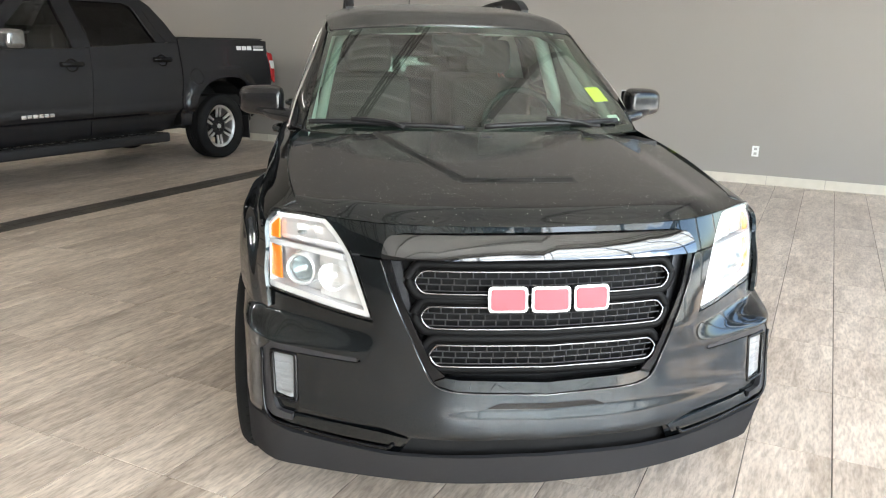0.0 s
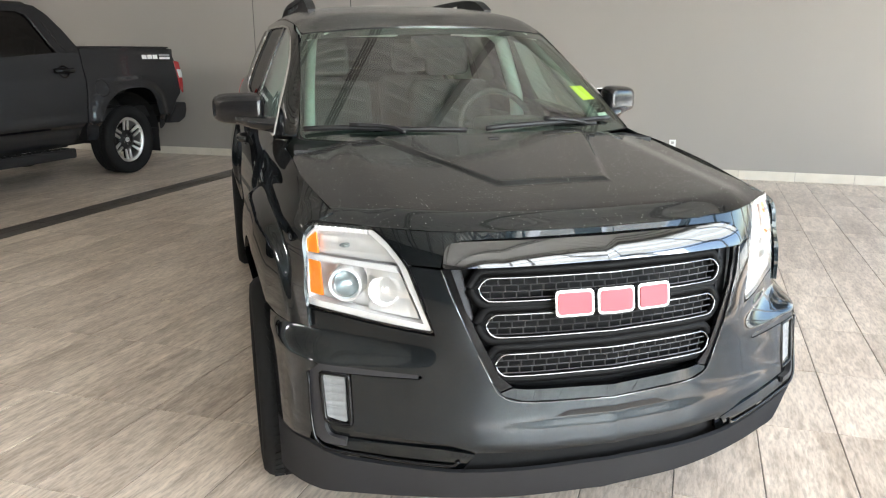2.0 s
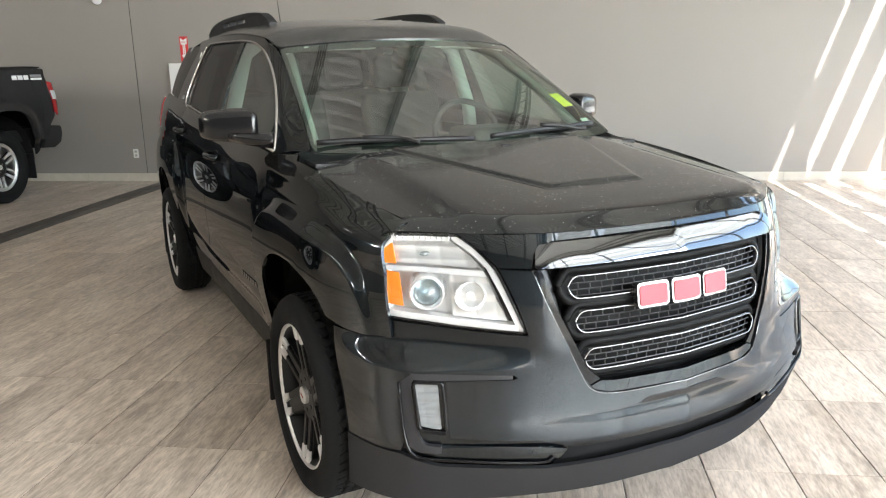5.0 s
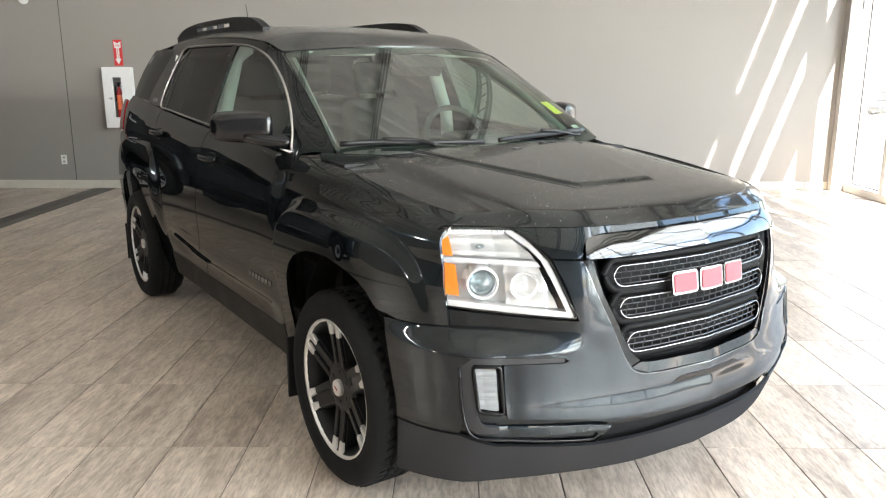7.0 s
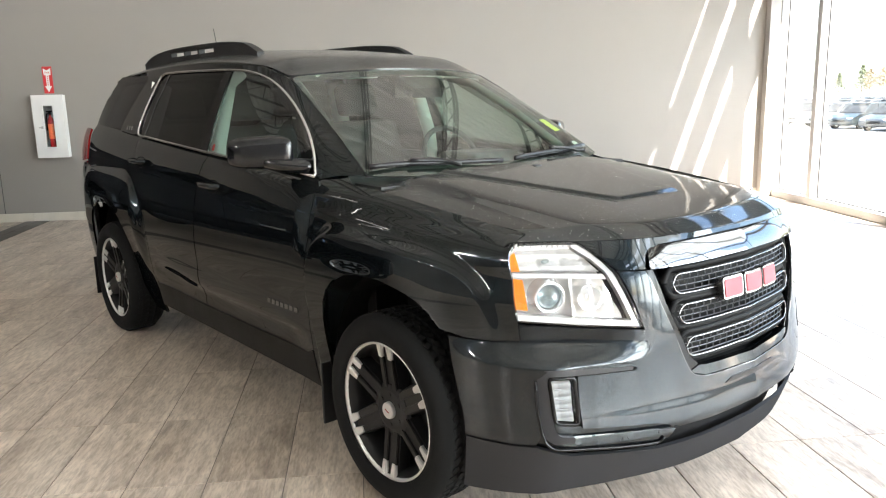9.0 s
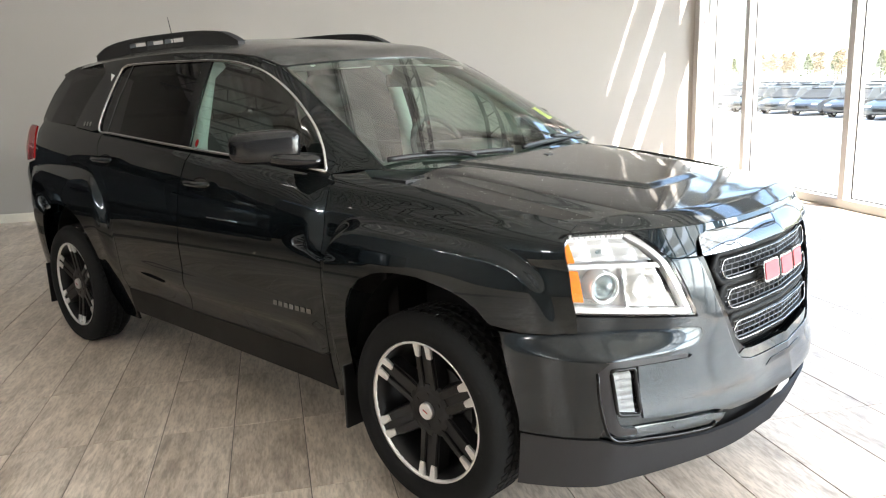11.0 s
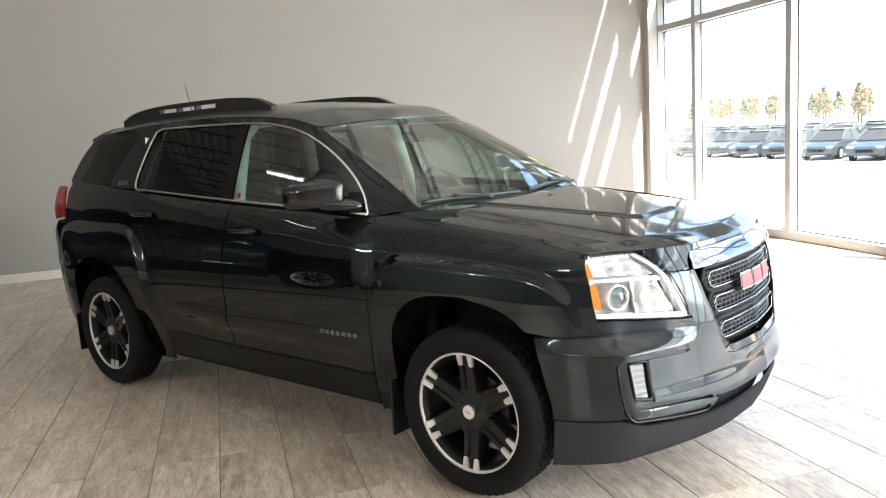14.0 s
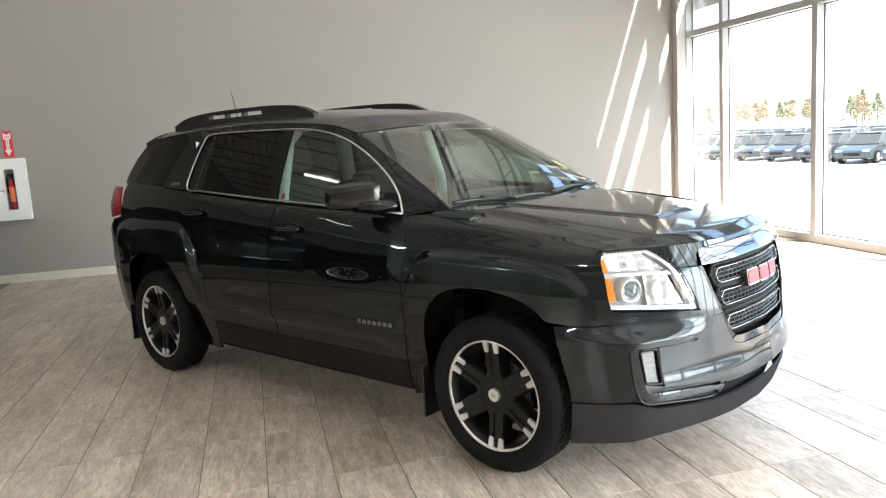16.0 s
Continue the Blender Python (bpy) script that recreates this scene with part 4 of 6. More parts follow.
for L, zc in ((0.372, 0.840), (0.357, 0.745), (0.335, 0.640)):
    bar = part("grille_bar", tube(dense(hexa(L + 0.008, zc, 0.043, 0.030), 0.03), 0.014, 6, True), M_GRILLE, CAR, smooth=True)
    part("chrome_loop", tube(dense(hexa(L - 0.010, zc, 0.030, 0.022), 0.010), 0.0029, 6, True), M_LOOP, bar, "bright chrome loop", True)
    panel("back_plate", hexa(L, zc, 0.04, 0.03), face(0.05), M_GRILLE, bar, step=0.08)
    bm, rows, pitch = bmesh.new(), 3, 0.034
    for r in range(rows + 1):
        z = zc - 0.0255 + 0.017 * r
        half = L - 0.016 - 0.022 * abs(z - zc) / 0.031
        xs = np.linspace(-half, half, 26)
        for i in range(25):
            add_rod(bm, face(0.022)(xs[i], z), face(0.022)(xs[i + 1], z), 0.0019, sides=4, caps=False)
        if r < rows:
            x = -half + 0.012 + (pitch / 2 if r % 2 else 0)
            while x < half - 0.006:
                add_rod(bm, face(0.022)(x, z), face(0.022)(x, z + 0.017), 0.0022, sides=4, caps=False)
                x += pitch
    part("mesh_insert", bm, M_MESH, bar)
    bm = bmesh.new()
    for k in range(int(2 * (L - 0.05) / 0.0125)):
        x = -(L - 0.05) + 0.0125 * k
        p = Vector(face(0.03)(x, zc + 0.047))
        add_box(bm, p.x - 0.004, p.x + 0.004, p.y - 0.006, p.y + 0.006, p.z - 0.006, p.z + 0.006)
    part("tooth_strip", bm, M_PLASTIC, bar)
    part("louver", tube([face(0.05)(x, zc - 0.052) for x in np.linspace(-L + 0.06, L - 0.06, 17)], 0.0028, 5), M_MESH, bar)
for k in (-1, 1):
    panel("grille_cheek", [(k * 0.385, 0.66), (k * 0.425, 0.885), (k * 0.39, 0.885), (k * 0.345, 0.66)], face(0.04), M_VALANCE, CAR, step=0.06, flip=k < 0)

# maker's badge on the grille as plain red blocks in chrome rims
for k, (xa, xb) in enumerate(((-0.168, -0.062), (-0.052, 0.056), (0.066, 0.166))):
    o = rounded([(xa, 0.768), (xb, 0.768), (xb, 0.838), (xa, 0.838)], 0.014)
    bd = panel("grille_badge", o, face(-0.012), M_BADGE, CAR, step=0.05, thick=0.03, label="plain red badge block in a chrome rim")
    i = 0.007
    panel("badge_enamel", rounded([(xa + i, 0.775), (xb - i, 0.775), (xb - i, 0.831), (xa + i, 0.831)], 0.010), face(-0.0145), M_RED, bd, step=0.05, thick=0.003)


# wheels
def wheel(parent, x, y, z, s, R=0.355, W=0.118, rim=0.235, spokes=6, name="wheel", black=True):
    """s: -1 faces -x, 1 faces +x."""
    m = Matrix.Translation((x, y, z)) @ Matrix.Diagonal((s, 1, 1, 1))
    bm = bmesh.new()
    add_lathe(bm, [(rim - 0.006, 0.086), (rim - 0.02, 0.07), (rim - 0.03, 0.03), (rim - 0.03, -0.09)], m, 48)
    w = part(name, bm, M_RIM if black else M_ALLOY, parent, "black alloy wheel with machined tips" if black else "machined alloy wheel with dark pockets", True)
    bm = bmesh.new()
    add_lathe(bm, [(rim - 0.004, 0.082), (rim + 0.004, 0.094), (rim + 0.02, W - 0.006), (R * 0.82, W), (R * 0.92, W - 0.004), (R * 0.972, W - 0.02), (R - 0.002, W - 0.038), (R - 0.002, 0.045), (R - 0.010, 0.043), (R - 0.010, 0.036), (R - 0.001, 0.034), (R - 0.001, 0.006), (R - 0.010, 0.004), (R - 0.010, -0.004), (R - 0.001, -0.006), (R - 0.001, -0.034), (R - 0.010, -0.036), (R - 0.010, -0.043), (R - 0.002, -0.045), (R - 0.002, -W + 0.038), (R * 0.92, -W + 0.004), (R * 0.8, -W), (rim, -0.09)], m, 64)
    ty = part("tyre", bm, M_RUBBER, w, smooth=True)
    bm = bmesh.new()
    for k in range(60):
        a = 2 * math.pi * k / 60
        for h, sl in ((-0.055, 1), (-0.019, -1), (0.019, 1), (0.055, -1)):
            t = m @ Euler((a, 0, 0)).to_matrix().to_4x4() @ Matrix.Translation((h, R - 0.002, 0)) @ Euler((0, radians(20 * sl), 0)).to_matrix().to_4x4()
            add_box(bm, -0.013, 0.013, -0.004, 0.0035, -R * 0.03, R * 0.03, m=t)
    part("tread", bm, M_RUBBER, ty)
    bm = bmesh.new()
    add_lathe(bm, [(rim + 0.002, 0.086), (rim + 0.001, 0.092), (rim - 0.007, 0.090), (rim - 0.010, 0.080)], m, 64)
    if not black:
        add_lathe(bm, [(rim - 0.006, 0.091), (rim - 0.034, 0.090), (rim - 0.036, 0.070)], m, 64)
    part("rim_lip", bm, M_ALLOY, w, smooth=True)
    bm = bmesh.new()
    add_lathe(bm, [(0.055, 0.01), (0.15, 0.01), (0.15, -0.015), (0.055, -0.015)], m, 40)
    part("brake_disc", bm, M_DISC, w, "dull steel brake disc")
    bm = bmesh.new()
    add_lathe(bm, [(0.0, 0.066), (0.070, 0.066), (0.092, 0.062), (0.100, 0.052), (0.102, -0.01)] if black else [(0.0, 0.066), (0.045, 0.066), (0.062, 0.058), (0.07, 0.03), (0.07, -0.02)], m, 32)
    if not black:
        add_lathe(bm, [(0.0, 0.062), (0.10, 0.062), (0.125, 0.05), (0.13, 0.02)], m, 36)
    part("hub", bm, M_RIM, w, smooth=False)
    bm = bmesh.new()
    add_lathe(bm, [(0.0, 0.081), (0.027, 0.081), (0.030, 0.077), (0.031, 0.06)], m, 28)
    cap = part("hub_cap", bm, M_ALLOY, w, "silver centre cap", False)
    part("cap_mark", box(-0.003, 0.001, -0.011, 0.011, -0.0018, 0.0018, m=m @ Matrix.Translation((0.0815, 0, 0)) @ Euler((radians(25), 0, 0)).to_matrix().to_4x4()), M_RED if black else M_BLACK, cap)
    for k in range(spokes):
        a = 2 * math.pi * k / spokes + math.pi / 2
        t = m @ Euler((a, 0, 0)).to_matrix().to_4x4()

        def slab(r0, r1, w0, w1, h0, h1, dep, off=0.0):
            bm = bmesh.new()
            v = [bm.verts.new(t @ Vector(p)) for p in ((h0, r0, off - w0), (h0, r0, off + w0), (h1, r1, off + w1), (h1, r1, off - w1), (h0 - dep, r0, off - w0 * 1.25), (h0 - dep, r0, off + w0 * 1.25), (h1 - dep, r1, off + w1 * 1.2), (h1 - dep, r1, off - w1 * 1.2))]
            for f in ((0, 1, 2, 3), (7, 6, 5, 4), (0, 4, 5, 1), (1, 5, 6, 2), (2, 6, 7, 3), (3, 7, 4, 0)):
                bm.faces.new([v[i] for i in f])
            bmesh.ops.bevel(bm, geom=bm.edges[:], offset=0.0025, segments=2, affect="EDGES")
            return bm
        if black:
            sp = part("spoke", slab(0.06, rim - 0.012, 0.044, 0.040, 0.056, 0.074, 0.045), M_RIM, w)
            for o in (-0.0235, 0.0235):
                part("spoke_rib", slab(0.075, rim - 0.05, 0.013, 0.011, 0.064, 0.080, 0.03, o * 1.12), M_RIM, sp)
                part("spoke_tip", slab(rim - 0.056, rim - 0.004, 0.0095, 0.0150, 0.082, 0.089, 0.012, o * 1.12), M_ALLOY, sp, "machined silver spoke tip")
        else:
            sp = part("spoke", slab(0.04, rim - 0.01, 0.03, 0.045, 0.05, 0.066, 0.03), M_RIM, w)
            for o in (-0.03, 0.03):
                part("spoke_rib", slab(0.115, rim - 0.004, 0.010, 0.020, 0.072, 0.090, 0.02, o * 1.05), M_ALLOY, sp)
    for k in range(6):
        a = 2 * math.pi * (k + 0.5) / 6
        p, q = m @ Vector((0.03, 0.055 * math.cos(a), 0.055 * math.sin(a))), m @ Vector((0.068, 0.055 * math.cos(a), 0.055 * math.sin(a)))
        part("lug_nut", rod(p, q, 0.009, 0.008, 6), M_RIM if black else M_CHROME, w)
    return w


for s in (-1, 1):
    for y in (0.0, WB):
        wheel(CAR, s * 0.805, y, 0.347, s, R=0.347, W=0.107, rim=0.247)
        bm = bmesh.new()
        n = 20
        for k in range(n):
            a0, a1 = math.pi * k / n, math.pi * (k + 1) / n
            q = [(0.43 * math.cos(a), AX + 0.03 + 0.45 * math.sin(a)) for a in (a0, a1)]
            bm.faces.new([bm.verts.new(v) for v in ((s * 0.55, y + q[0][0], q[0][1]), (s * 0.815, y + q[0][0], q[0][1]), (s * 0.815, y + q[1][0], q[1][1]), (s * 0.55, y + q[1][0], q[1][1]))])
        v = [bm.verts.new((s * 0.55, y + 0.46 * math.cos(math.pi * k / n), AX + 0.03 + 0.48 * math.sin(math.pi * k / n))) for k in range(n + 1)]
        bm.faces.new(v + [bm.verts.new((s * 0.55, y - 0.46, 0.2)), bm.verts.new((s * 0.55, y + 0.46, 0.2))])
        part("wheel_liner", bm, M_LINER, CAR)
        part("mud_flap", box(s * 0.90 - 0.0 if s < 0 else 0.70, s * 0.70 if s < 0 else 0.90, y + 0.40, y + 0.412, 0.17, 0.42, 0.004), M_PLASTIC, CAR)
part("underbody", box(-0.72, 0.72, 0.42, 2.42, 0.20, 0.36, 0.03), M_LINER, CAR)
part("engine_tray", box(-0.60, 0.60, -0.58, 0.41, 0.19, 0.30, 0.03), M_LINER, CAR)
part("rear_tray", box(-0.60, 0.60, 2.43, 3.55, 0.22, 0.34, 0.03), M_LINER, CAR)
part("engine_bay_floor", box(-0.54, 0.54, -0.70, 0.42, 0.24, 0.5, 0.03), M_LINER, CAR)
part("rear_floor", box(-0.54, 0.54, 2.4, 3.55, 0.30, 0.5, 0.03), M_LINER, CAR)
part("firewall", box(-0.7, 0.7, 0.30, 0.36, 0.36, 1.05), M_LINER, CAR)


# tail
def tail_s(x, z):
    return (x, 3.62 + 0.06 * sm(1.2, 0.7, z) - 0.42 * sm(1.0, 1.62, z) ** 1.3 - 0.25 * (abs(x) / 0.85) ** 4, z)


panel("tailgate", rounded([(-0.72, 0.60), (0.72, 0.60), (0.74, 1.2), (0.6, 1.6), (-0.6, 1.6), (-0.74, 1.2)], 0.06), tail_s, M_PAINT, CAR, step=0.08, flip=True)
panel("rear_bumper", rounded([(-0.69, 0.28), (0.69, 0.28), (0.70, 0.69), (-0.70, 0.69)], 0.03), lambda x, z: (x, 3.83 - 0.22 * (abs(x) / 0.85) ** 4, z), M_PAINT, CAR, step=0.08, flip=True)
pair("tail_light", rounded([(3.38, 1.06), (3.53, 1.04), (3.58, 1.12), (3.545, 1.262), (3.42, 1.258)], 0.02), side(0.006), M_REDLENS, CAR, flip=True, step=0.05, label="red tail lamp")
part("roof_spoiler", tube([(x, 3.36 - 0.06 * (x / 0.60) ** 2, roof_s(x, 3.30)[2] - 0.014) for x in np.linspace(-0.60, 0.60, 15)], 0.022, 8), M_PAINT, CAR, smooth=True)
part("rear_window", box(-0.55, 0.55, 3.38, 3.40, 1.22, 1.52, 0.01, m=Matrix.Translation((0, 0, 0))), M_PRIV, CAR)

# roof rails, aerial, mirrors, wipers, handles
for s in (-1, 1):
    def roof_z(y):
        return roof_s(0.475, y)[2]
    top = bend([(1.53, 1.655), (1.62, 1.690), (1.73, 1.714), (2.0, 1.729), (2.5, 1.731), (2.78, 1.720), (2.96, 1.698), (3.10, 1.655)], 4)
    mid = [(y, min(z - 0.004, 1.707)) for y, z in top]

    def slab_yz(outl, w):
        bm = bmesh.new()
        a, b = [bm.verts.new((s * 0.475 - w, y, z)) for y, z in outl], [bm.verts.new((s * 0.475 + w, y, z)) for y, z in outl]
        bm.faces.new(a), bm.faces.new(b)
        for i in range(len(outl)):
            bm.faces.new((a[i - 1], a[i], b[i], b[i - 1]))
        bmesh.ops.bevel(bm, geom=[e for e in bm.edges if e.calc_face_angle(0) > 0.5], offset=0.006, segments=2, affect="EDGES")
        return bm
    rail = part("roof_rail", slab_yz(top + mid[::-1][1:-1], 0.022), M_PLASTIC, CAR, "black roof rail")
    for y0, y1 in ((1.535, 2.04), (2.235, 2.255), (2.43, 2.45), (2.64, 3.09), (1.75, 2.95)):
        ys = np.linspace(y0, y1, 12)
        tz = [float(np.interp(y, [p[0] for p in top], [p[1] for p in top])) for y in ys]
        part("rail_foot", slab_yz([(y, min(z - 0.002, 1.710 if y0 != 1.75 else 1.682)) for y, z in zip(ys, tz)] + [(y, roof_z(y) - 0.01) for y in ys[::-1]], 0.018 if y0 != 1.75 else 0.0165), M_PLASTIC, rail)
    # door mirror
    bm = bmesh.new()
    bmesh.ops.create_cube(bm, size=1)
    bmesh.ops.subdivide_edges(bm, edges=bm.edges[:], cuts=7, use_grid_fill=True)
    for v in bm.verts:
        p = v.co * 2
        k = (abs(p.x) ** 4.5 + abs(p.y) ** 3 + abs(p.z) ** 4.5) ** (-1 / 4.2)
        p = p * k
        back = (p.y + 1) / 2
        v.co = Vector((s * (0.888 + 0.108 * p.x * (0.90 + 0.10 * back)), 0.79 + 0.066 * p.y + 0.06 * (p.x + 0.2), 1.212 + 0.068 * p.z * (0.86 + 0.14 * back) - (0.006 * p.x + 0.012 * (0.3 - p.x) * (p.z < 0) * -p.z)))
    mr = part("door_mirror", bm, M_MIRROR, CAR, "gloss black door mirror housing", True)
    part("mirror_arm", tube([(s * 0.70, 0.665, 1.148), (s * 0.76, 0.682, 1.152), (s * 0.82, 0.725, 1.160), (s * 0.88, 0.775, 1.175)], lambda u: 0.048 - 0.008 * u, 12, flat=0.7), M_MIRROR, mr, smooth=True)
    part("mirror_glass", box(s * 0.888 - 0.085, s * 0.888 + 0.085, 0.858, 0.864, 1.18, 1.265, 0.003), M_CHROME, mr)
    # handles
    for y, z in ((1.41, 1.03), (2.38, 1.095)):
        xx = side_x(y, z)
        part("handle_cup", tube([(s * (side_x(y + dy, z + dz) - 0.002), y + dy, z + dz) for dy, dz in bend([(-0.08, 0), (-0.05, -0.03), (0.02, -0.032), (0.05, 0), (0.02, 0.02), (-0.05, 0.02)], 3, True)], 0.004, 5, True), M_BLACK, CAR)
        part("door_handle", tube([(s * (xx + o), y + dy, z) for dy, o in ((-0.115, 0.0), (-0.10, 0.028), (-0.04, 0.036), (0.04, 0.036), (0.085, 0.028), (0.10, 0.0))], 0.013, 8, flat=1.1), M_PAINT, CAR, "body-coloured pull handle", True)
    # maker's lettering on the door, as plain bars
    for k in range(7):
        y = 0.865 - 0.036 * k
        panel("door_badge_bar", rounded([(y - 0.03, 0.571), (y - 0.004, 0.571), (y - 0.004, 0.591), (y - 0.03, 0.591)], 0.003), flank(0.003), M_BADGE, CAR, step=0.1, thick=0.004, flip=True, mirror=s > 0)
    for k in range(3):
        y = 2.74 - 0.038 * k
        panel("pillar_badge_bar", rounded([(y - 0.03, 1.262), (y - 0.004, 1.262), (y - 0.004, 1.285), (y - 0.03, 1.285)], 0.003), side(0.003), M_BADGE, CAR, step=0.1, thick=0.004, flip=True, mirror=s > 0)
for s in (-1, 1):
    part("glass_divider", tube([(s * (side_x(y, z) - 0.004), y, z) for y, z in ((2.36, 1.570), (2.40, 1.40), (2.435, 1.232))], 0.0028, 6), M_DISC, CAR)
    panel("window_sticker", [(1.525 + 0.013 * math.cos(a), 1.198 + 0.017 * math.sin(a)) for a in np.linspace(0, 2 * math.pi, 17)[:-1]], side(-0.006), M_REDLENS, CAR, step=0.05, thick=0.001, flip=True, mirror=s > 0, label="small round red sticker on the side glass")
aerial = part("aerial", rod((-0.02, 2.98, 1.63), (-0.02, 3.06, 1.90), 0.004, 0.002, 6), M_PLASTIC, CAR)
part("aerial_base", box(-0.045, 0.005, 2.93, 3.03, 1.625, 1.65, 0.01), M_BLACK, aerial)
for pts, arm in (([(-0.665, 0.36), (-0.5, 0.325), (-0.3, 0.28), (-0.06, 0.25)], [(-0.30, 0.24), (-0.36, 0.28), (-0.5, 0.318)]), ([(0.02, 0.255), (0.2, 0.275), (0.4, 0.305), (0.60, 0.355)], [(0.50, 0.27), (0.42, 0.29), (0.28, 0.29)])):
    def lift(x, y, d):
        v = max(0.0, (y - 0.22 - 0.13 * (x / 0.69) ** 2) / 0.70)
        return (x, y, 1.105 + 0.022 * (x / 0.69) ** 2 + v * 0.46 + d)
    bl = part("wiper_blade", tube([lift(x, y, 0.022) for x, y in bend(pts, 5)], 0.008, 6, flat=1.4), M_RIM, CAR, "black wiper blade", True)
    part("wiper_arm", tube([lift(x, y, 0.038) for x, y in bend(arm, 4)], 0.009, 6), M_RIM, bl, smooth=True)
part("washer_nozzle", box(-0.02, 0.02, 0.10, 0.13, 1.118, 1.13, 0.004), M_PLASTIC, CAR)
panel("price_sticker", [(0.825, 0.27), (0.935, 0.27), (0.915, 0.40), (0.805, 0.40)], lambda u, v: tuple(Vector(screen_s(u, v)) + Vector((0, 0.006, -0.004))), M_YELLOW, CAR, step=0.2, thick=0.001, label="blank yellow paper sticker inside the windscreen")
panel("screen_label", [(0.86, 0.10), (0.93, 0.10), (0.925, 0.15), (0.855, 0.15)], lambda u, v: tuple(Vector(screen_s(u, v)) + Vector((0, 0.006, -0.004))), M_TRIM, CAR, step=0.2, thick=0.001)

# cabin
panel("headliner", [(-0.56, 1.05), (0.56, 1.05), (0.56, 3.1), (-0.56, 3.1)], lambda x, y: (x, y, roof_s(x, y)[2] - 0.035), M_TRIM, CAR, step=0.1, flip=True)
part("cabin_floor", box(-0.70, 0.70, 0.45, 3.3, 0.36, 0.40), M_DASH, CAR)
dash = part("dashboard", box(-0.69, 0.69, 0.36, 0.95, 0.62, 1.085, 0.07, seg=4), M_DASH, CAR, smooth=True)
part("instrument_hood", box(0.20, 0.52, 0.70, 0.98, 1.06, 1.14, 0.04, seg=3), M_DASH, dash, smooth=True)
wheel_c, tilt = Vector((0.36, 1.05, 1.08)), Euler((radians(65), 0, 0)).to_matrix()
sw = part("steering_wheel", tube([wheel_c + tilt @ Vector((0.185 * math.cos(a), 0.185 * math.sin(a), 0)) for a in np.linspace(0, 2 * math.pi, 33)[:-1]], 0.015, 8, True), M_DASH, CAR, smooth=True)
bm = bmesh.new()
for a in (0.1, math.pi - 0.1, -math.pi / 2):
    add_rod(bm, wheel_c + tilt @ Vector((0.05 * math.cos(a), 0.05 * math.sin(a), -0.01)), wheel_c + tilt @ Vector((0.18 * math.cos(a), 0.18 * math.sin(a), 0)), 0.014)
add_rod(bm, wheel_c + tilt @ Vector((0, 0, -0.04)), wheel_c + tilt @ Vector((0, 0, 0.01)), 0.065, 0.055, 16)
part("wheel_spokes", bm, M_DASH, sw, smooth=True)
mirror_in = part("rear_view_mirror", box(-0.12, 0.12, 0.93, 0.955, 1.415, 1.475, 0.012, m=Matrix.Translation((0.02, 0, 0))), M_DASH, CAR)
panel("sensor_housing", rounded([(-0.16, 0.80), (0.17, 0.80), (0.22, 0.93), (-0.20, 0.93)], 0.02), lambda u, v: tuple(Vector(screen_s(u, v)) + Vector((0, 0.012, -0.012))), M_PLASTIC, mirror_in, step=0.05, thick=0.05)
part("mirror_stem", rod((0.02, 0.90, 1.49), (0.02, 0.94, 1.45), 0.01), M_DASH, mirror_in)
for s in (-1, 1):
    part("a_pillar_trim", tube([(s * 0.625, 0.52, 1.15), (s * 0.585, 0.80, 1.325), (s * 0.535, 1.08, 1.48), (s * 0.50, 1.25, 1.52)], 0.022, 8), M_PILLAR, CAR, smooth=True)
    part("b_pillar_trim", tube([(s * 0.72, 1.64, 0.9), (s * 0.69, 1.64, 1.2), (s * 0.60, 1.66, 1.5), (s * 0.53, 1.66, 1.56)], 0.04, 8), M_TRIM, CAR, smooth=True)
    part("c_pillar_trim", tube([(s * 0.70, 2.62, 1.2), (s * 0.60, 2.55, 1.52)], 0.06, 8), M_TRIM, CAR, smooth=True)
    part("door_lining", box(s * 0.735 - 0.02, s * 0.735 + 0.02, 0.62, 2.5, 0.45, 1.08, 0.015), M_DASH, CAR)
    for y, lift_ in ((1.45, 0), (2.35, 0.03)):
        st = part("seat", box(s * 0.36 - 0.25, s * 0.36 + 0.25, y - 0.22, y + 0.30, 0.58, 0.76 + lift_, 0.06, seg=4), M_SEAT, CAR, smooth=True)
        part("seat_back", box(-0.24, 0.24, -0.07, 0.07, 0, 0.60, 0.06, m=Matrix.Translation((s * 0.36, y + 0.28, 0.70)) @ Euler((radians(-17), 0, 0)).to_matrix().to_4x4(), seg=4), M_SEAT, st, smooth=True)
        part("head_rest", box(-0.13, 0.13, -0.05, 0.05, 0.64, 0.83, 0.045, m=Matrix.Translation((s * 0.36, y + 0.28, 0.70)) @ Euler((radians(-17), 0, 0)).to_matrix().to_4x4(), seg=4), M_SEAT, st, smooth=True)
    part("sun_visor", box(s * 0.32 - 0.17, s * 0.32 + 0.17, 0.99, 1.16, 1.508, 1.522, 0.008, m=None), M_TRIM, CAR)

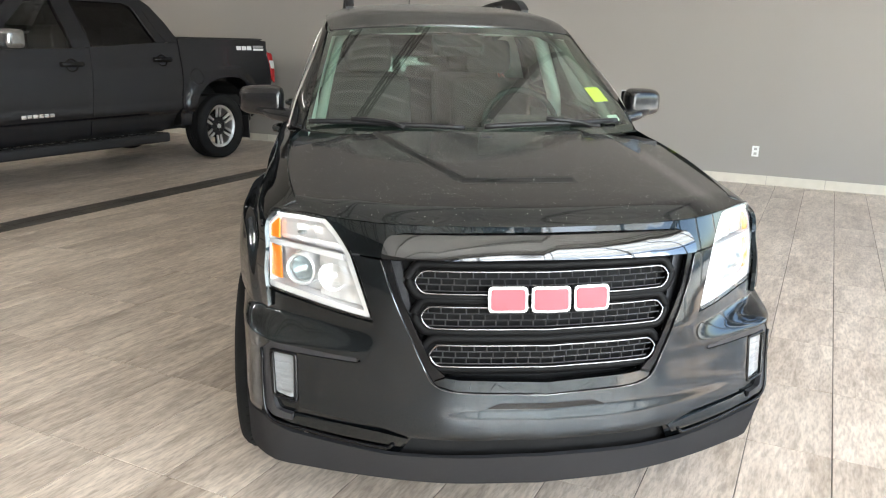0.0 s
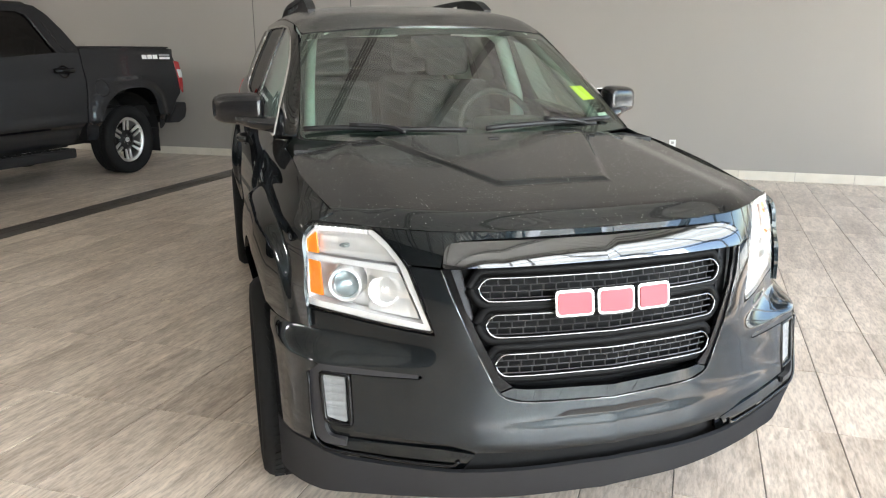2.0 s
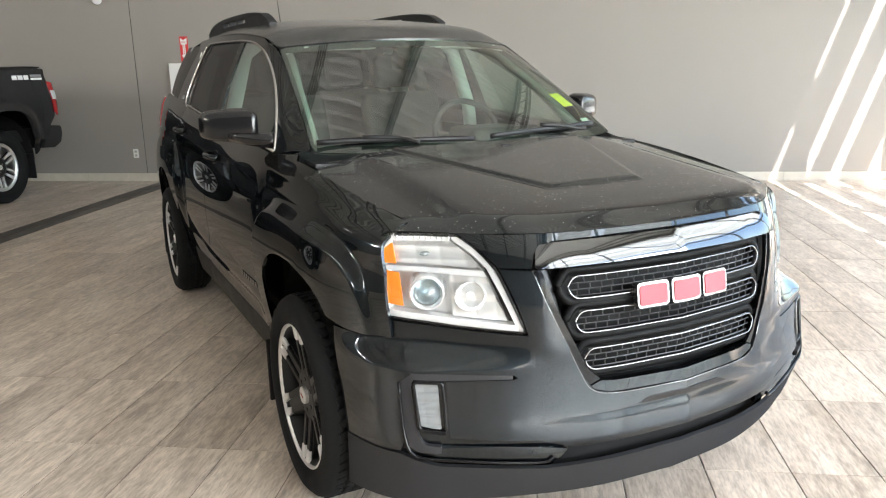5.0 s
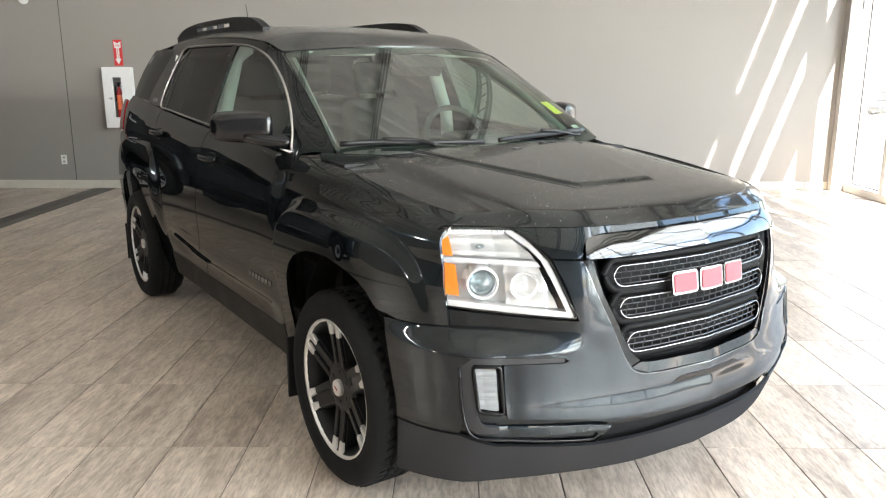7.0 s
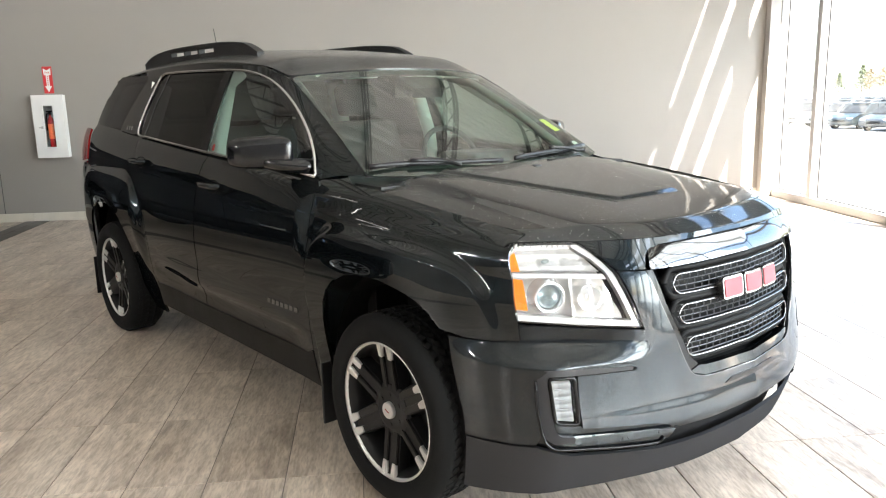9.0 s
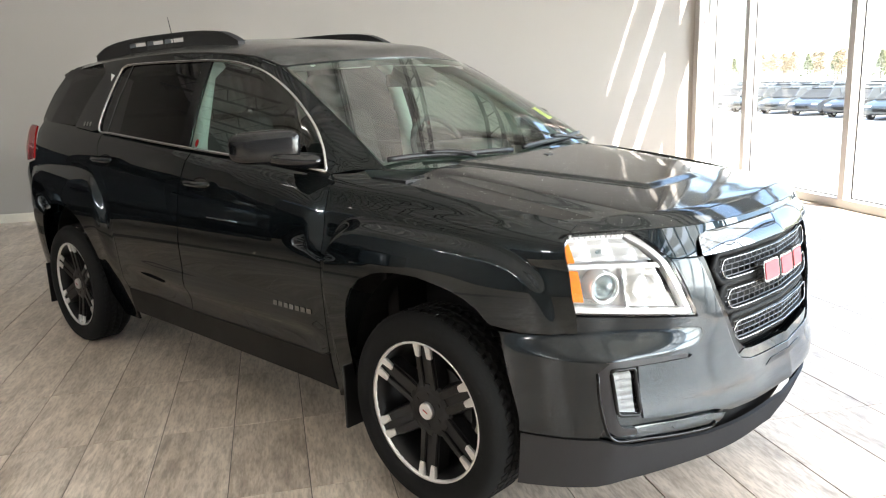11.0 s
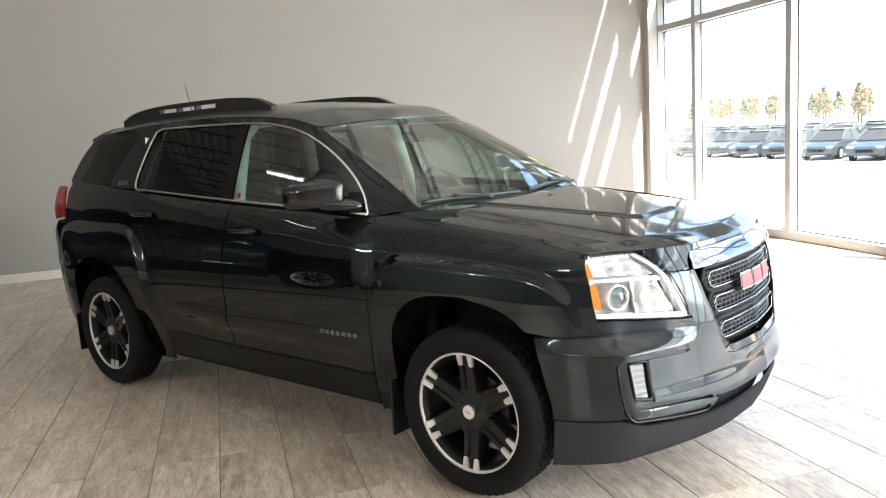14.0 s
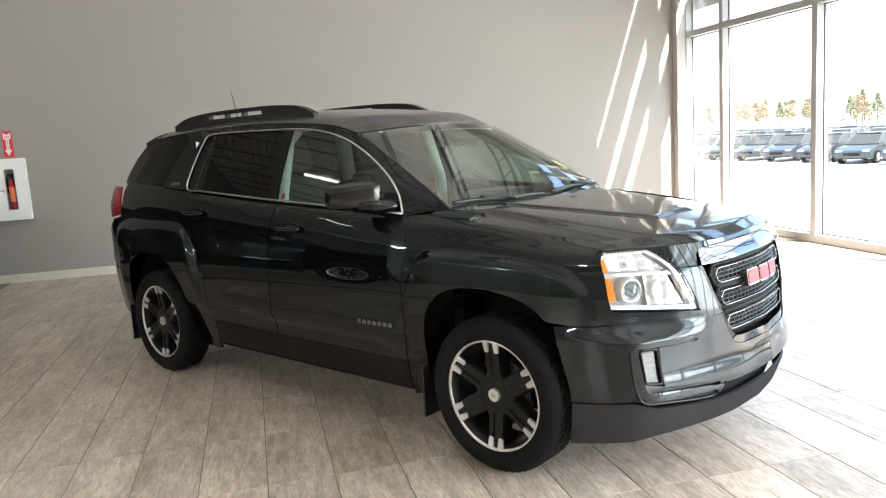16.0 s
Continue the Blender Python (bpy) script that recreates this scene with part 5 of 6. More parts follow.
# ---- the pickup truck ----
M_TPAINT = car_paint("magnetic_grey_paint", (0.0030, 0.0033, 0.0040), (0.0140, 0.0152, 0.0185), spread=0.30)
M_TGLASS = glass("truck_front_glass", (0.16, 0.19, 0.18), 1.5, 0.8)
TRUCK = tagged(new("pickup_truck"), "dark grey metallic crew-cab pickup truck parked by the wall", "truck")
TRUCK.matrix_world = pose(-6.06, 5.04, 0, 0, 0, 0)
t_low = hermite([0.25, 0.42, 0.55, 0.632, 0.66, 0.78, 0.95, 1.10, 1.19, 1.24, 1.35, 1.47, 1.56], [-0.10, -0.065, -0.042, -0.032, -0.010, -0.001, 0.005, 0.003, -0.004, -0.015, -0.034, -0.052, -0.09])


def t_side(d=0.0):
    """Side of the truck: along y from the rear axle, z up; x out."""
    def f(y, z):
        x = t_low(min(z, 1.47))
        if z > 1.47 and y < -0.62:
            x -= (z - 1.47) * 0.42
        for yc in (0.0, -3.70):
            q = (abs(y - yc - 0.02) / 0.66) ** 4 + (abs(z - 0.40) / 0.72) ** 4
            x += 0.030 * (1 - sm(0.55, 1.05, q))
        x -= 0.10 * sm(0.9, 1.15, y) ** 2 * (z < 1.5) * 0.5
        return (x + d, y, z)
    return f


def t_panel(name, outline, mat, d=0.0, step=0.08, label="", parent=None):
    p = parent or TRUCK
    a = panel(name, outline, t_side(d), mat, p, step=step, label=label)
    b = panel(name, outline, lambda y, z: (-2.02 - t_side(d)(y, z)[0], y, z), mat, p, step=step, flip=True, label=label)
    return a


def t_arch(yc):
    """Wheel opening from its rear foot over the flat top to its front foot."""
    return [(yc + y, z) for y, z in bend([(0.545, 0.50), (0.50, 0.70), (0.42, 0.92), (0.29, 1.02), (0.0, 1.035), (-0.25, 0.975), (-0.41, 0.84), (-0.52, 0.62), (-0.55, 0.47)], 4)]


t_panel("bed_side", [(-0.68, 0.47), (-0.69, 0.62), (-0.65, 1.0), (-0.645, 1.505), (0.80, 1.515), (0.90, 1.47), (0.935, 1.345), (0.915, 1.33), (0.965, 1.0), (0.955, 0.93), (0.86, 0.83), (0.68, 0.58), (0.56, 0.50)] + t_arch(0.0), M_TPAINT, step=0.05, label="dark grey pickup bed side")
t_panel("rear_door", [(-1.97, 0.46), (-0.90, 0.46), (-0.79, 0.56), (-0.705, 0.70), (-0.665, 1.0), (-0.66, 1.455), (-1.0, 1.452), (-1.89, 1.391)], M_TPAINT, step=0.05)
t_panel("front_door", [(-3.16, 0.44), (-1.978, 0.46), (-1.898, 1.39), (-2.05, 1.381), (-3.18, 1.36)], M_TPAINT, step=0.05)
t_panel("front_fender", [(-4.30, 0.5), (-4.30, 1.12), (-4.1, 1.25), (-3.188, 1.35), (-3.168, 0.46)] + t_arch(-3.70), M_TPAINT)
t_panel("cab_frame", rounded([(-3.18, 1.365), (-2.95, 1.58), (-2.62, 1.87), (-2.35, 1.955), (-1.5, 1.972), (-1.22, 1.970), (-1.02, 1.945), (-0.90, 1.865), (-0.765, 1.70), (-0.655, 1.51), (-0.662, 1.46), (-0.99, 1.456), (-1.0, 1.49), (-1.14, 1.78), (-1.19, 1.845), (-1.28, 1.875), (-1.945, 1.872), (-1.87, 1.395), (-2.11, 1.386), (-2.19, 1.87), (-2.46, 1.84), (-2.96, 1.44), (-3.02, 1.372)], 0.01), M_TPAINT, step=0.05)
t_panel("rear_door_glass", rounded([(-0.99, 1.455), (-1.14, 1.79), (-1.20, 1.86), (-1.29, 1.88), (-1.95, 1.88), (-1.865, 1.393)], [0.02, 0.06, 0.04, 0.02, 0.02, 0.02]), M_PRIV, -0.012)
t_panel("front_door_glass", [(-2.105, 1.384), (-2.185, 1.875), (-2.47, 1.85), (-3.0, 1.372)], M_TGLASS, -0.012)
part("window_trim", tube([t_side(0.004)(y, z) for y, z in bend([(-0.995, 1.46), (-1.145, 1.785), (-1.20, 1.85)], 5)], 0.007, 6), M_BLACK, TRUCK, smooth=True)
part("door_frame", tube([t_side(0.003)(y, z) for y, z in bend([(-1.87, 1.40), (-1.95, 1.86)], 3)], 0.010, 6), M_BLACK, TRUCK, smooth=True)
part("window_trim", tube([t_side(0.004)(y, z) for y, z in bend([(-2.108, 1.39), (-2.185, 1.86)], 3)], 0.007, 6), M_BLACK, TRUCK, smooth=True)
part("pillar_joint", tube([t_side(0.002)(y, z) for y, z in bend([(-0.84, 1.47), (-0.90, 1.56), (-1.02, 1.80)], 4)], 0.004, 6), M_BLACK, TRUCK, smooth=True)
part("cab_roof", box(-1.80, -0.24, -2.6, -1.08, 1.80, 1.985, 0.08, seg=5), M_TPAINT, TRUCK, smooth=True)
part("cab_back", box(-1.86, -0.16, -0.80, -0.74, 0.9, 1.50, 0.02), M_TPAINT, TRUCK)
part("rear_window", box(-1.74, -0.28, -0.01, 0.01, 0.0, 0.40, 0.004, m=Matrix.Translation((0, -0.78, 1.49)) @ Euler((radians(32), 0, 0)).to_matrix().to_4x4()), M_PRIV, TRUCK)
part("cab_floor", box(-1.9, -0.12, -3.15, -0.9, 0.42, 0.55, 0.02), M_LINER, TRUCK)
for s in (-0.55, -1.47):
    for y in (-2.3, -1.35):
        st = part("seat", box(s - 0.25, s + 0.25, y - 0.25, y + 0.25, 0.7, 0.95, 0.06, seg=3), M_SEAT, TRUCK, smooth=True)
        part("seat_back", box(s - 0.24, s + 0.24, y + 0.2, y + 0.36, 0.9, 1.62, 0.06, seg=3), M_SEAT, st, smooth=True)
part("bed_cover", box(-1.93, -0.09, -0.64, 0.84, 1.50, 1.528, 0.012), M_PLASTIC, TRUCK, "black bed cover")
part("bed_rail_cap", box(-0.115, -0.03, -0.64, 0.84, 1.508, 1.524, 0.008), M_PLASTIC, TRUCK)
part("tailgate", box(-1.93, -0.09, 0.93, 0.99, 0.80, 1.50, 0.02), M_TPAINT, TRUCK)
part("bed_floor", box(-1.9, -0.12, -0.64, 0.92, 0.66, 0.80), M_LINER, TRUCK)
bm = bmesh.new()
prof = [(0.68, 0.56), (0.92, 0.545), (1.05, 0.60), (1.09, 0.70), (1.085, 0.80), (0.93, 0.815), (0.86, 0.77)]
ends = [[bm.verts.new((x, y, z)) for y, z in prof] for x in (-2.0, -0.015)]
bm.faces.new(ends[0]), bm.faces.new(ends[1])
for k in range(len(prof)):
    bm.faces.new((ends[0][k - 1], ends[0][k], ends[1][k], ends[1][k - 1]))
bmesh.ops.bevel(bm, geom=bm.edges[:], offset=0.012, segments=2, affect="EDGES")
bp = part("rear_bumper", bm, M_PLASTIC, TRUCK, "black rear bumper")
tl = t_panel("tail_light", rounded([(0.95, 0.985), (1.02, 0.93), (1.035, 1.10), (1.02, 1.33), (0.915, 1.35)], 0.012), M_REDLENS, 0.014, 0.05, "red and clear tail lamp")
panel("reverse_lamp", rounded([(0.945, 1.135), (1.030, 1.13), (1.026, 1.235), (0.933, 1.24)], 0.006), t_side(0.018), M_LAMPBASE, tl, step=0.05)
part("fuel_door", tube([t_side(0.002)(-0.435 + 0.10 * math.cos(a), 1.055 + 0.095 * math.sin(a)) for a in np.linspace(0, 2 * math.pi, 25)[:-1]], 0.003, 5, True), M_BLACK, TRUCK)
for y, z in ((-0.94, 1.262), (-2.15, 1.222)):
    part("handle_cup", tube([t_side(0.0)(y + 0.07 * math.cos(a), z - 0.01 + 0.062 * math.sin(a)) for a in np.linspace(0, 2 * math.pi, 17)[:-1]], 0.009, 5, True), M_BLACK, TRUCK)
    part("door_handle", tube([(t_side()(y, z)[0] + o, y + dy, z) for dy, o in ((-0.13, 0.0), (-0.11, 0.03), (0.10, 0.035), (0.13, 0.0))], 0.027, 8), M_BLACK, TRUCK, "black pull handle", True)
mr = part("door_mirror", box(0.05, 0.27, -3.0, -2.80, 1.375, 1.56, 0.06, seg=4), M_BADGE, TRUCK, "satin chrome door mirror", True)
part("mirror_arm", box(-0.06, 0.10, -2.97, -2.85, 1.375, 1.43, 0.015), M_PLASTIC, mr)
sb = part("running_board", box(-0.12, 0.075, -3.15, -0.98, 0.315, 0.425, 0.03, seg=3), M_PLASTIC, TRUCK, "black tubular running board", True)
for k in range(16):
    part("tread_pad", box(-0.06, 0.055, -3.05 + 0.126 * k, -2.96 + 0.126 * k, 0.421, 0.431, 0.003), M_RUBBER, sb)
part("chassis_rail", box(-1.6, -0.35, -4.2, 0.9, 0.40, 0.55, 0.02), M_LINER, TRUCK)
part("axle", rod((-1.8, 0.0, 0.40), (-0.2, 0.0, 0.40), 0.06), M_LINER, TRUCK)
part("mud_flap", box(-0.30, 0.0, 0.46, 0.475, 0.22, 0.52, 0.004), M_PLASTIC, TRUCK)
for yc in (0.0, -3.70):
    bm = bmesh.new()
    rim_in, rim_out = [[bm.verts.new((x, yc + 0.52 * math.cos(math.pi * k / 16), 0.45 + 0.54 * math.sin(math.pi * k / 16))) for k in range(17)] for x in (-0.5, -0.03)]
    for k in range(16):
        bm.faces.new((rim_in[k], rim_out[k], rim_out[k + 1], rim_in[k + 1]))
    bm.faces.new(rim_in)
    part("wheel_liner", bm, M_LINER, TRUCK)
part("hood", box(-1.9, -0.12, -4.28, -3.15, 1.20, 1.33, 0.08, seg=3), M_TPAINT, TRUCK, smooth=True)
part("front_bumper", box(-2.0, -0.02, -4.62, -4.25, 0.45, 1.18, 0.1, seg=3), M_TPAINT, TRUCK, smooth=True)
part("windscreen", box(-1.75, -0.27, -3.12, -3.10, 1.36, 1.95, 0.01, m=Matrix.Translation((0, -2.95, 1.4)) @ Euler((radians(-52), 0, 0)).to_matrix().to_4x4() @ Matrix.Translation((0, 3.05, -1.42))), M_SIDEGL, TRUCK)
for y in (0.0, -3.70):
    wheel(TRUCK, -0.165, y, 0.41, 1, 0.41, 0.15, 0.272, 6, black=False)
    wheel(TRUCK, -1.86, y, 0.41, -1, 0.41, 0.15, 0.272, 6, black=False)
# maker's and trim lettering as plain bars
for k in range(6):
    y = -2.78 + 0.062 * k
    panel("door_badge_bar", rounded([(y, 0.700), (y + 0.05, 0.700), (y + 0.05, 0.736), (y, 0.736)], 0.004), t_side(0.004), M_CHROME, TRUCK, step=0.1, thick=0.005)
M_DECAL = plain("white_decal", (0.72, 0.72, 0.72), 0.5)
M_DECAL2 = plain("grey_decal", (0.25, 0.25, 0.26), 0.5)
for k in range(3):
    y = 0.34 + 0.10 * k
    panel("decal_bar", [(y, 1.375), (y + 0.085, 1.375), (y + 0.085, 1.425), (y, 1.425)], t_side(0.002), M_DECAL, TRUCK, step=0.1, thick=0.001)
panel("decal_bar", [(0.66, 1.405), (0.86, 1.405), (0.86, 1.432), (0.66, 1.432)], t_side(0.002), M_DECAL2, TRUCK, step=0.1, thick=0.001)
panel("decal_bar", [(0.66, 1.37), (0.86, 1.37), (0.86, 1.395), (0.66, 1.395)], t_side(0.002), M_DECAL, TRUCK, step=0.1, thick=0.001)

bm = bmesh.new()
fin = [(-1.36, 1.975), (-1.30, 2.005), (-1.22, 2.05), (-1.17, 2.055), (-1.15, 1.975)]
sides_ = [[bm.verts.new((-1.01 + w * (1.0 if z < 1.99 else 0.45), y, z)) for y, z in fin] for w in (-0.03, 0.03)]
bm.faces.new(sides_[0]), bm.faces.new(sides_[1])
for k in range(len(fin)):
    bm.faces.new((sides_[0][k - 1], sides_[0][k], sides_[1][k], sides_[1][k - 1]))
part("roof_aerial", bm, M_BLACK, TRUCK, "black fin aerial on the cab roof")

# ---- small fittings on the wall ----
M_WHITE = plain("white_enamel", (0.78, 0.78, 0.77), 0.4, vary=0.04, coat=0.2)
M_SIGN = plain("red_sign_vinyl", (0.62, 0.03, 0.035), 0.45, vary=0.06)
M_EXT = plain("red_cylinder_paint", (0.42, 0.012, 0.015), 0.25, vary=0.08, coat=0.6)
M_TAG = plain("orange_label", (0.85, 0.16, 0.05), 0.55, vary=0.05)
M_GREY = plain("grey_enamel", (0.38, 0.38, 0.37), 0.6)
WY = Y1


def extinguisher_cabinet():
    root = tagged(new("fire_extinguisher_cabinet"), "white metal fire extinguisher cabinet with a slot window", "cabinet")
    root.matrix_world = pose(-4.65, WY, 0.788)
    d = 0.085
    bm = bmesh.new()
    for x0, x1, z0, z1 in ((-0.177, 0.177, 0.0, 0.02), (-0.177, 0.177, 0.72, 0.74), (-0.177, -0.157, 0.02, 0.72), (0.157, 0.177, 0.02, 0.72)):
        add_box(bm, x0, x1, -d + 0.02, 0, z0, z1)
    part("body", bm, M_WHITE, root)
    part("back", box(-0.157, 0.157, -0.012, -0.002, 0.02, 0.72), M_GREY, root)
    bm = bmesh.new()
    for x0, x1, z0, z1 in ((-0.183, -0.062, -0.004, 0.744), (0.052, 0.183, -0.004, 0.744), (-0.062, 0.052, -0.004, 0.125), (-0.062, 0.052, 0.618, 0.744)):
        add_box(bm, x0, x1, -d - 0.012, -d + 0.018, z0, z1)
    door = part("door", bm, M_WHITE, root)
    part("pane", box(-0.06, 0.05, -d, -d + 0.004, 0.127, 0.616), M_LENS, door)
    part("latch", box(-0.098, -0.075, -d - 0.02, -d - 0.012, 0.345, 0.375, 0.002), M_GREY, door)
    part("notice_bar", box(-0.125, -0.085, -d - 0.014, -d - 0.0122, 0.352, 0.366), M_GREY, door)
    ext = tagged(new("fire_extinguisher"), "red fire extinguisher with an orange label in the cabinet", "extinguisher")
    ext.matrix_world = pose(-4.652, WY - 0.05, 0.81)
    bm = bmesh.new()
    up = Matrix.Rotation(radians(-90), 4, "Y")
    add_lathe(bm, [(0.0, 0.0), (0.034, 0.0), (0.036, 0.01), (0.036, 0.40), (0.03, 0.44), (0.012, 0.465), (0.012, 0.49), (0.0, 0.49)], up, 24)
    part("cylinder", bm, M_EXT, ext, smooth=True)
    bm = bmesh.new()
    add_lathe(bm, [(0.0365, 0.20), (0.0368, 0.38)], up, 24)
    part("label", bm, M_TAG, ext)
    part("valve", box(-0.012, 0.012, -0.012, 0.012, 0.485, 0.52, 0.003), M_BLACK, ext)
    part("lever", box(-0.04, 0.03, -0.006, 0.006, 0.52, 0.535, 0.003), M_BLACK, ext)
    part("hose", tube(bend([(0.012, 0, 0.5), (-0.03, -0.005, 0.5), (-0.046, 0, 0.44), (-0.048, 0, 0.30)], 5), 0.008, 6), M_BLACK, ext, smooth=True)


extinguisher_cabinet()


def arrow_sign():
    root = tagged(new("fire_sign"), "red sticker sign with a white down arrow above the cabinet", "sign")
    root.matrix_world = pose(-4.645, WY, 1.55)
    part("plate", box(-0.056, 0.056, -0.004, -0.0005, 0.0, 0.315), M_SIGN, root)
    bm = bmesh.new()
    pts = [(-0.044, 0.295), (-0.040, 0.215), (-0.018, 0.215), (-0.018, 0.085), (-0.040, 0.085), (0.0, 0.015), (0.040, 0.085), (0.018, 0.085), (0.018, 0.215), (0.040, 0.215), (0.044, 0.295), (0.0, 0.27)]
    bm.faces.new([bm.verts.new((x, -0.0052, z)) for x, z in pts])
    part("arrow", bm, M_WHITE, root)
    cu = bpy.data.curves.new("lettering", "FONT")
    cu.body, cu.size, cu.align_x, cu.extrude = "FIRE", 0.034, "CENTER", 0.0003
    ob = new("lettering", cu)
    ob.data.materials.append(M_SIGN)
    ob.parent, ob.matrix_local = root, pose(0, -0.0060, 0.232, 90, 0, 0)
    for k in range(5):
        part("text_bar", box(-0.006, 0.006, -0.0062, -0.0053, 0.095 + 0.024 * k, 0.11 + 0.024 * k), M_SIGN, root)


arrow_sign()


def outlet(x):
    root = tagged(new("wall_outlet"), "white plastic wall socket plate", "socket", "wall sockets")
    root.matrix_world = pose(x, WY, 0.37)
    part("plate", box(-0.037, 0.037, -0.008, -0.0005, -0.06, 0.06, 0.003), M_WHITE, root)
    for z in (-0.026, 0.026):
        part("socket", box(-0.016, 0.016, -0.011, -0.008, z - 0.014, z + 0.014, 0.002), M_GREY, root)


outlet(-5.48), outlet(0.25)


def emergency_light(x, z):
    root = tagged(new("emergency_light"), "white round twin emergency spot lamp on the wall", "lamp")
    root.matrix_world = pose(x, WY, z)
    part("base", box(-0.07, 0.0, -0.06, -0.0005, 0.0, 0.16, 0.01), M_WHITE, root)
    bm = bmesh.new()
    m = Matrix.Translation((0.03, -0.09, 0.01)) @ Euler((0, radians(20), radians(-70))).to_matrix().to_4x4()
    add_lathe(bm, [(0.0, -0.05), (0.03, -0.05), (0.055, 0.0), (0.06, 0.03), (0.05, 0.034), (0.0, 0.028)], m, 24)
    part("lamp_head", bm, M_WHITE, root, smooth=True)
    part("swivel", rod((-0.03, -0.05, 0.08), (0.02, -0.08, 0.02), 0.014), M_WHITE, root)


emergency_light(-5.75, 2.34)

# ceiling lamps: two long ones added unseen to brighten the west floor
M_FILL_TUBE = plain("fill_lamp_diffuser", (1.0, 0.97, 0.92), 0.5, emit=48.0, vary=0.0)
M_TUBE_DIM = plain("dim_lamp_diffuser", (1.0, 0.97, 0.92), 0.5, emit=1.3, vary=0.0)
for x, y, half in ((-12.0, -8.0, 1.2), (-8.6, 2.95, 0.4), (-15.0, -2.0, 1.2)):
    lamp = tagged(new("ceiling_light"), "long white strip light added unseen to brighten the west floor" if half > 1 else "short white strip light hanging under the joists", "lamp", "ceiling lights")
    lamp.matrix_world = pose(x, y, 5.0)
    part("housing", box(-0.10, 0.10, -half, half, 0.03, 0.10, 0.01), M_WHITE, lamp)
    part("diffuser", box(-0.08, 0.08, 0.02 - half, half - 0.02, 0.0, 0.03, 0.008), M_FILL_TUBE if half > 1 else M_TUBE_DIM, lamp)
    for yy in (-0.75 * half, 0.75 * half):
        part("hanger", rod((0, yy, 0.10), (0, yy, 0.99), 0.006, sides=6), M_STEEL, lamp)

# ---- outside ----
M_ASPHALT = plain("pale_asphalt", (0.34, 0.335, 0.325), 0.9, vary=0.12, scale=0.4, bump=0.4, bump_scale=60)
M_CONC = plain("concrete_walk", (0.42, 0.41, 0.39), 0.85, vary=0.1, scale=1.5, bump=0.3)
tagged(mesh_object("ground", box(X1 + 0.1, 900, -600, 700, -1.6, -1.2), M_ASPHALT), "pale sunlit asphalt car park", kind=FIX)
tagged(mesh_object("pavement", box(X1 + 0.1, X1 + 3.0, -40, 40, -1.3, -0.02, 0.01), M_CONC), "concrete pavement outside the glazing", kind=FIX)


M_CARGLASS = plain("dark_car_windows", (0.030, 0.030, 0.029), 0.45, spec=0.2)


def parked_car(color, name="parked_car"):
    body = plain("car_body_" + color[0], color[1], 0.35, coat=0.4)
    root = tagged(new(name), color[0] + " car parked in the lot outside", "car", "parked cars")
    low = rounded([(-2.15, 0.28), (2.2, 0.26), (2.3, 0.5), (2.22, 0.68), (1.75, 0.84), (1.0, 0.95), (-1.85, 1.0), (-2.2, 0.92), (-2.28, 0.6)], 0.12)
    top = rounded([(-2.0, 0.97), (1.2, 0.93), (0.35, 1.42), (-0.5, 1.50), (-1.25, 1.46)], 0.16)
    for nm, pr, w, mt in (("body", low, 0.9, body), ("cabin", top, 0.80, M_CARGLASS)):
        bm = bmesh.new()
        lean = (lambda z: w - 0.32 * max(0.0, z - 0.95)) if nm == "cabin" else (lambda z: w - 0.05 * abs(z - 0.62) / 0.35)
        a, b = [bm.verts.new((x, -lean(z), z)) for x, z in pr], [bm.verts.new((x, lean(z), z)) for x, z in pr]
        rims = [bm.faces.new(a), bm.faces.new(b)]
        for i in range(len(pr)):
            bm.faces.new((a[i - 1], a[i], b[i], b[i - 1]))
        bmesh.ops.bevel(bm, geom=list({e for f in rims for e in f.edges}), offset=0.07, segments=2, affect='EDGES', profile=0.6)
        part(nm, bm, mt, root)
    for y in (-1, 1):
        for x0, x1 in ((1.1, 0.32), (-0.35, -0.40), (-1.85, -1.2)):
            part("pillar", rod((x0, y * 0.80, 0.97), (x1, y * 0.655, 1.44), 0.035, sides=6), body, root)
    for y in (-0.66, 0.66):
        part("headlight", box(2.1, 2.24, y - 0.16, y + 0.16, 0.60, 0.72, 0.03), M_ALLOY, root)
    part("grille", box(2.2, 2.29, -0.4, 0.4, 0.42, 0.58, 0.02), M_RUBBER, root)
    part("roof", box(-1.2, 0.28, -0.60, 0.60, 1.43, 1.505, 0.03), body, root)
    for x in (-1.4, 1.4):
        for y in (-0.82, 0.82):
            bm = bmesh.new()
            add_rod(bm, (x, y - 0.1, 0.33), (x, y + 0.1, 0.33), 0.33, sides=20)
            w = part("wheel", bm, M_RUBBER, root)
            part("rim", rod((x, y - 0.105, 0.33), (x, y + 0.105, 0.33), 0.21, sides=16), M_ALLOY, w)
    return root


looks = [("black", (0.016, 0.016, 0.018)), ("silver", (0.17, 0.172, 0.175)), ("dark teal", (0.020, 0.026, 0.028)), ("dark blue", (0.020, 0.023, 0.030)), ("charcoal", (0.032, 0.034, 0.036))]
protos = [parked_car(c) for c in looks]
rng = random.Random(4)
slots = [(29.0 + 6.5 * r, -22 + 2.9 * k + 1.0 * r) for r in range(3) for k in range(30)]
for i, (x, y) in enumerate(slots):
    q = protos[rng.randrange(5)]
    m = pose(x + rng.uniform(-0.3, 0.3), y, -1.2, 0, 0, 180 + rng.uniform(-3, 3) + 25)
    if i < 5:
        protos[i].matrix_world = m
    else:
        copy_thing(q, m)

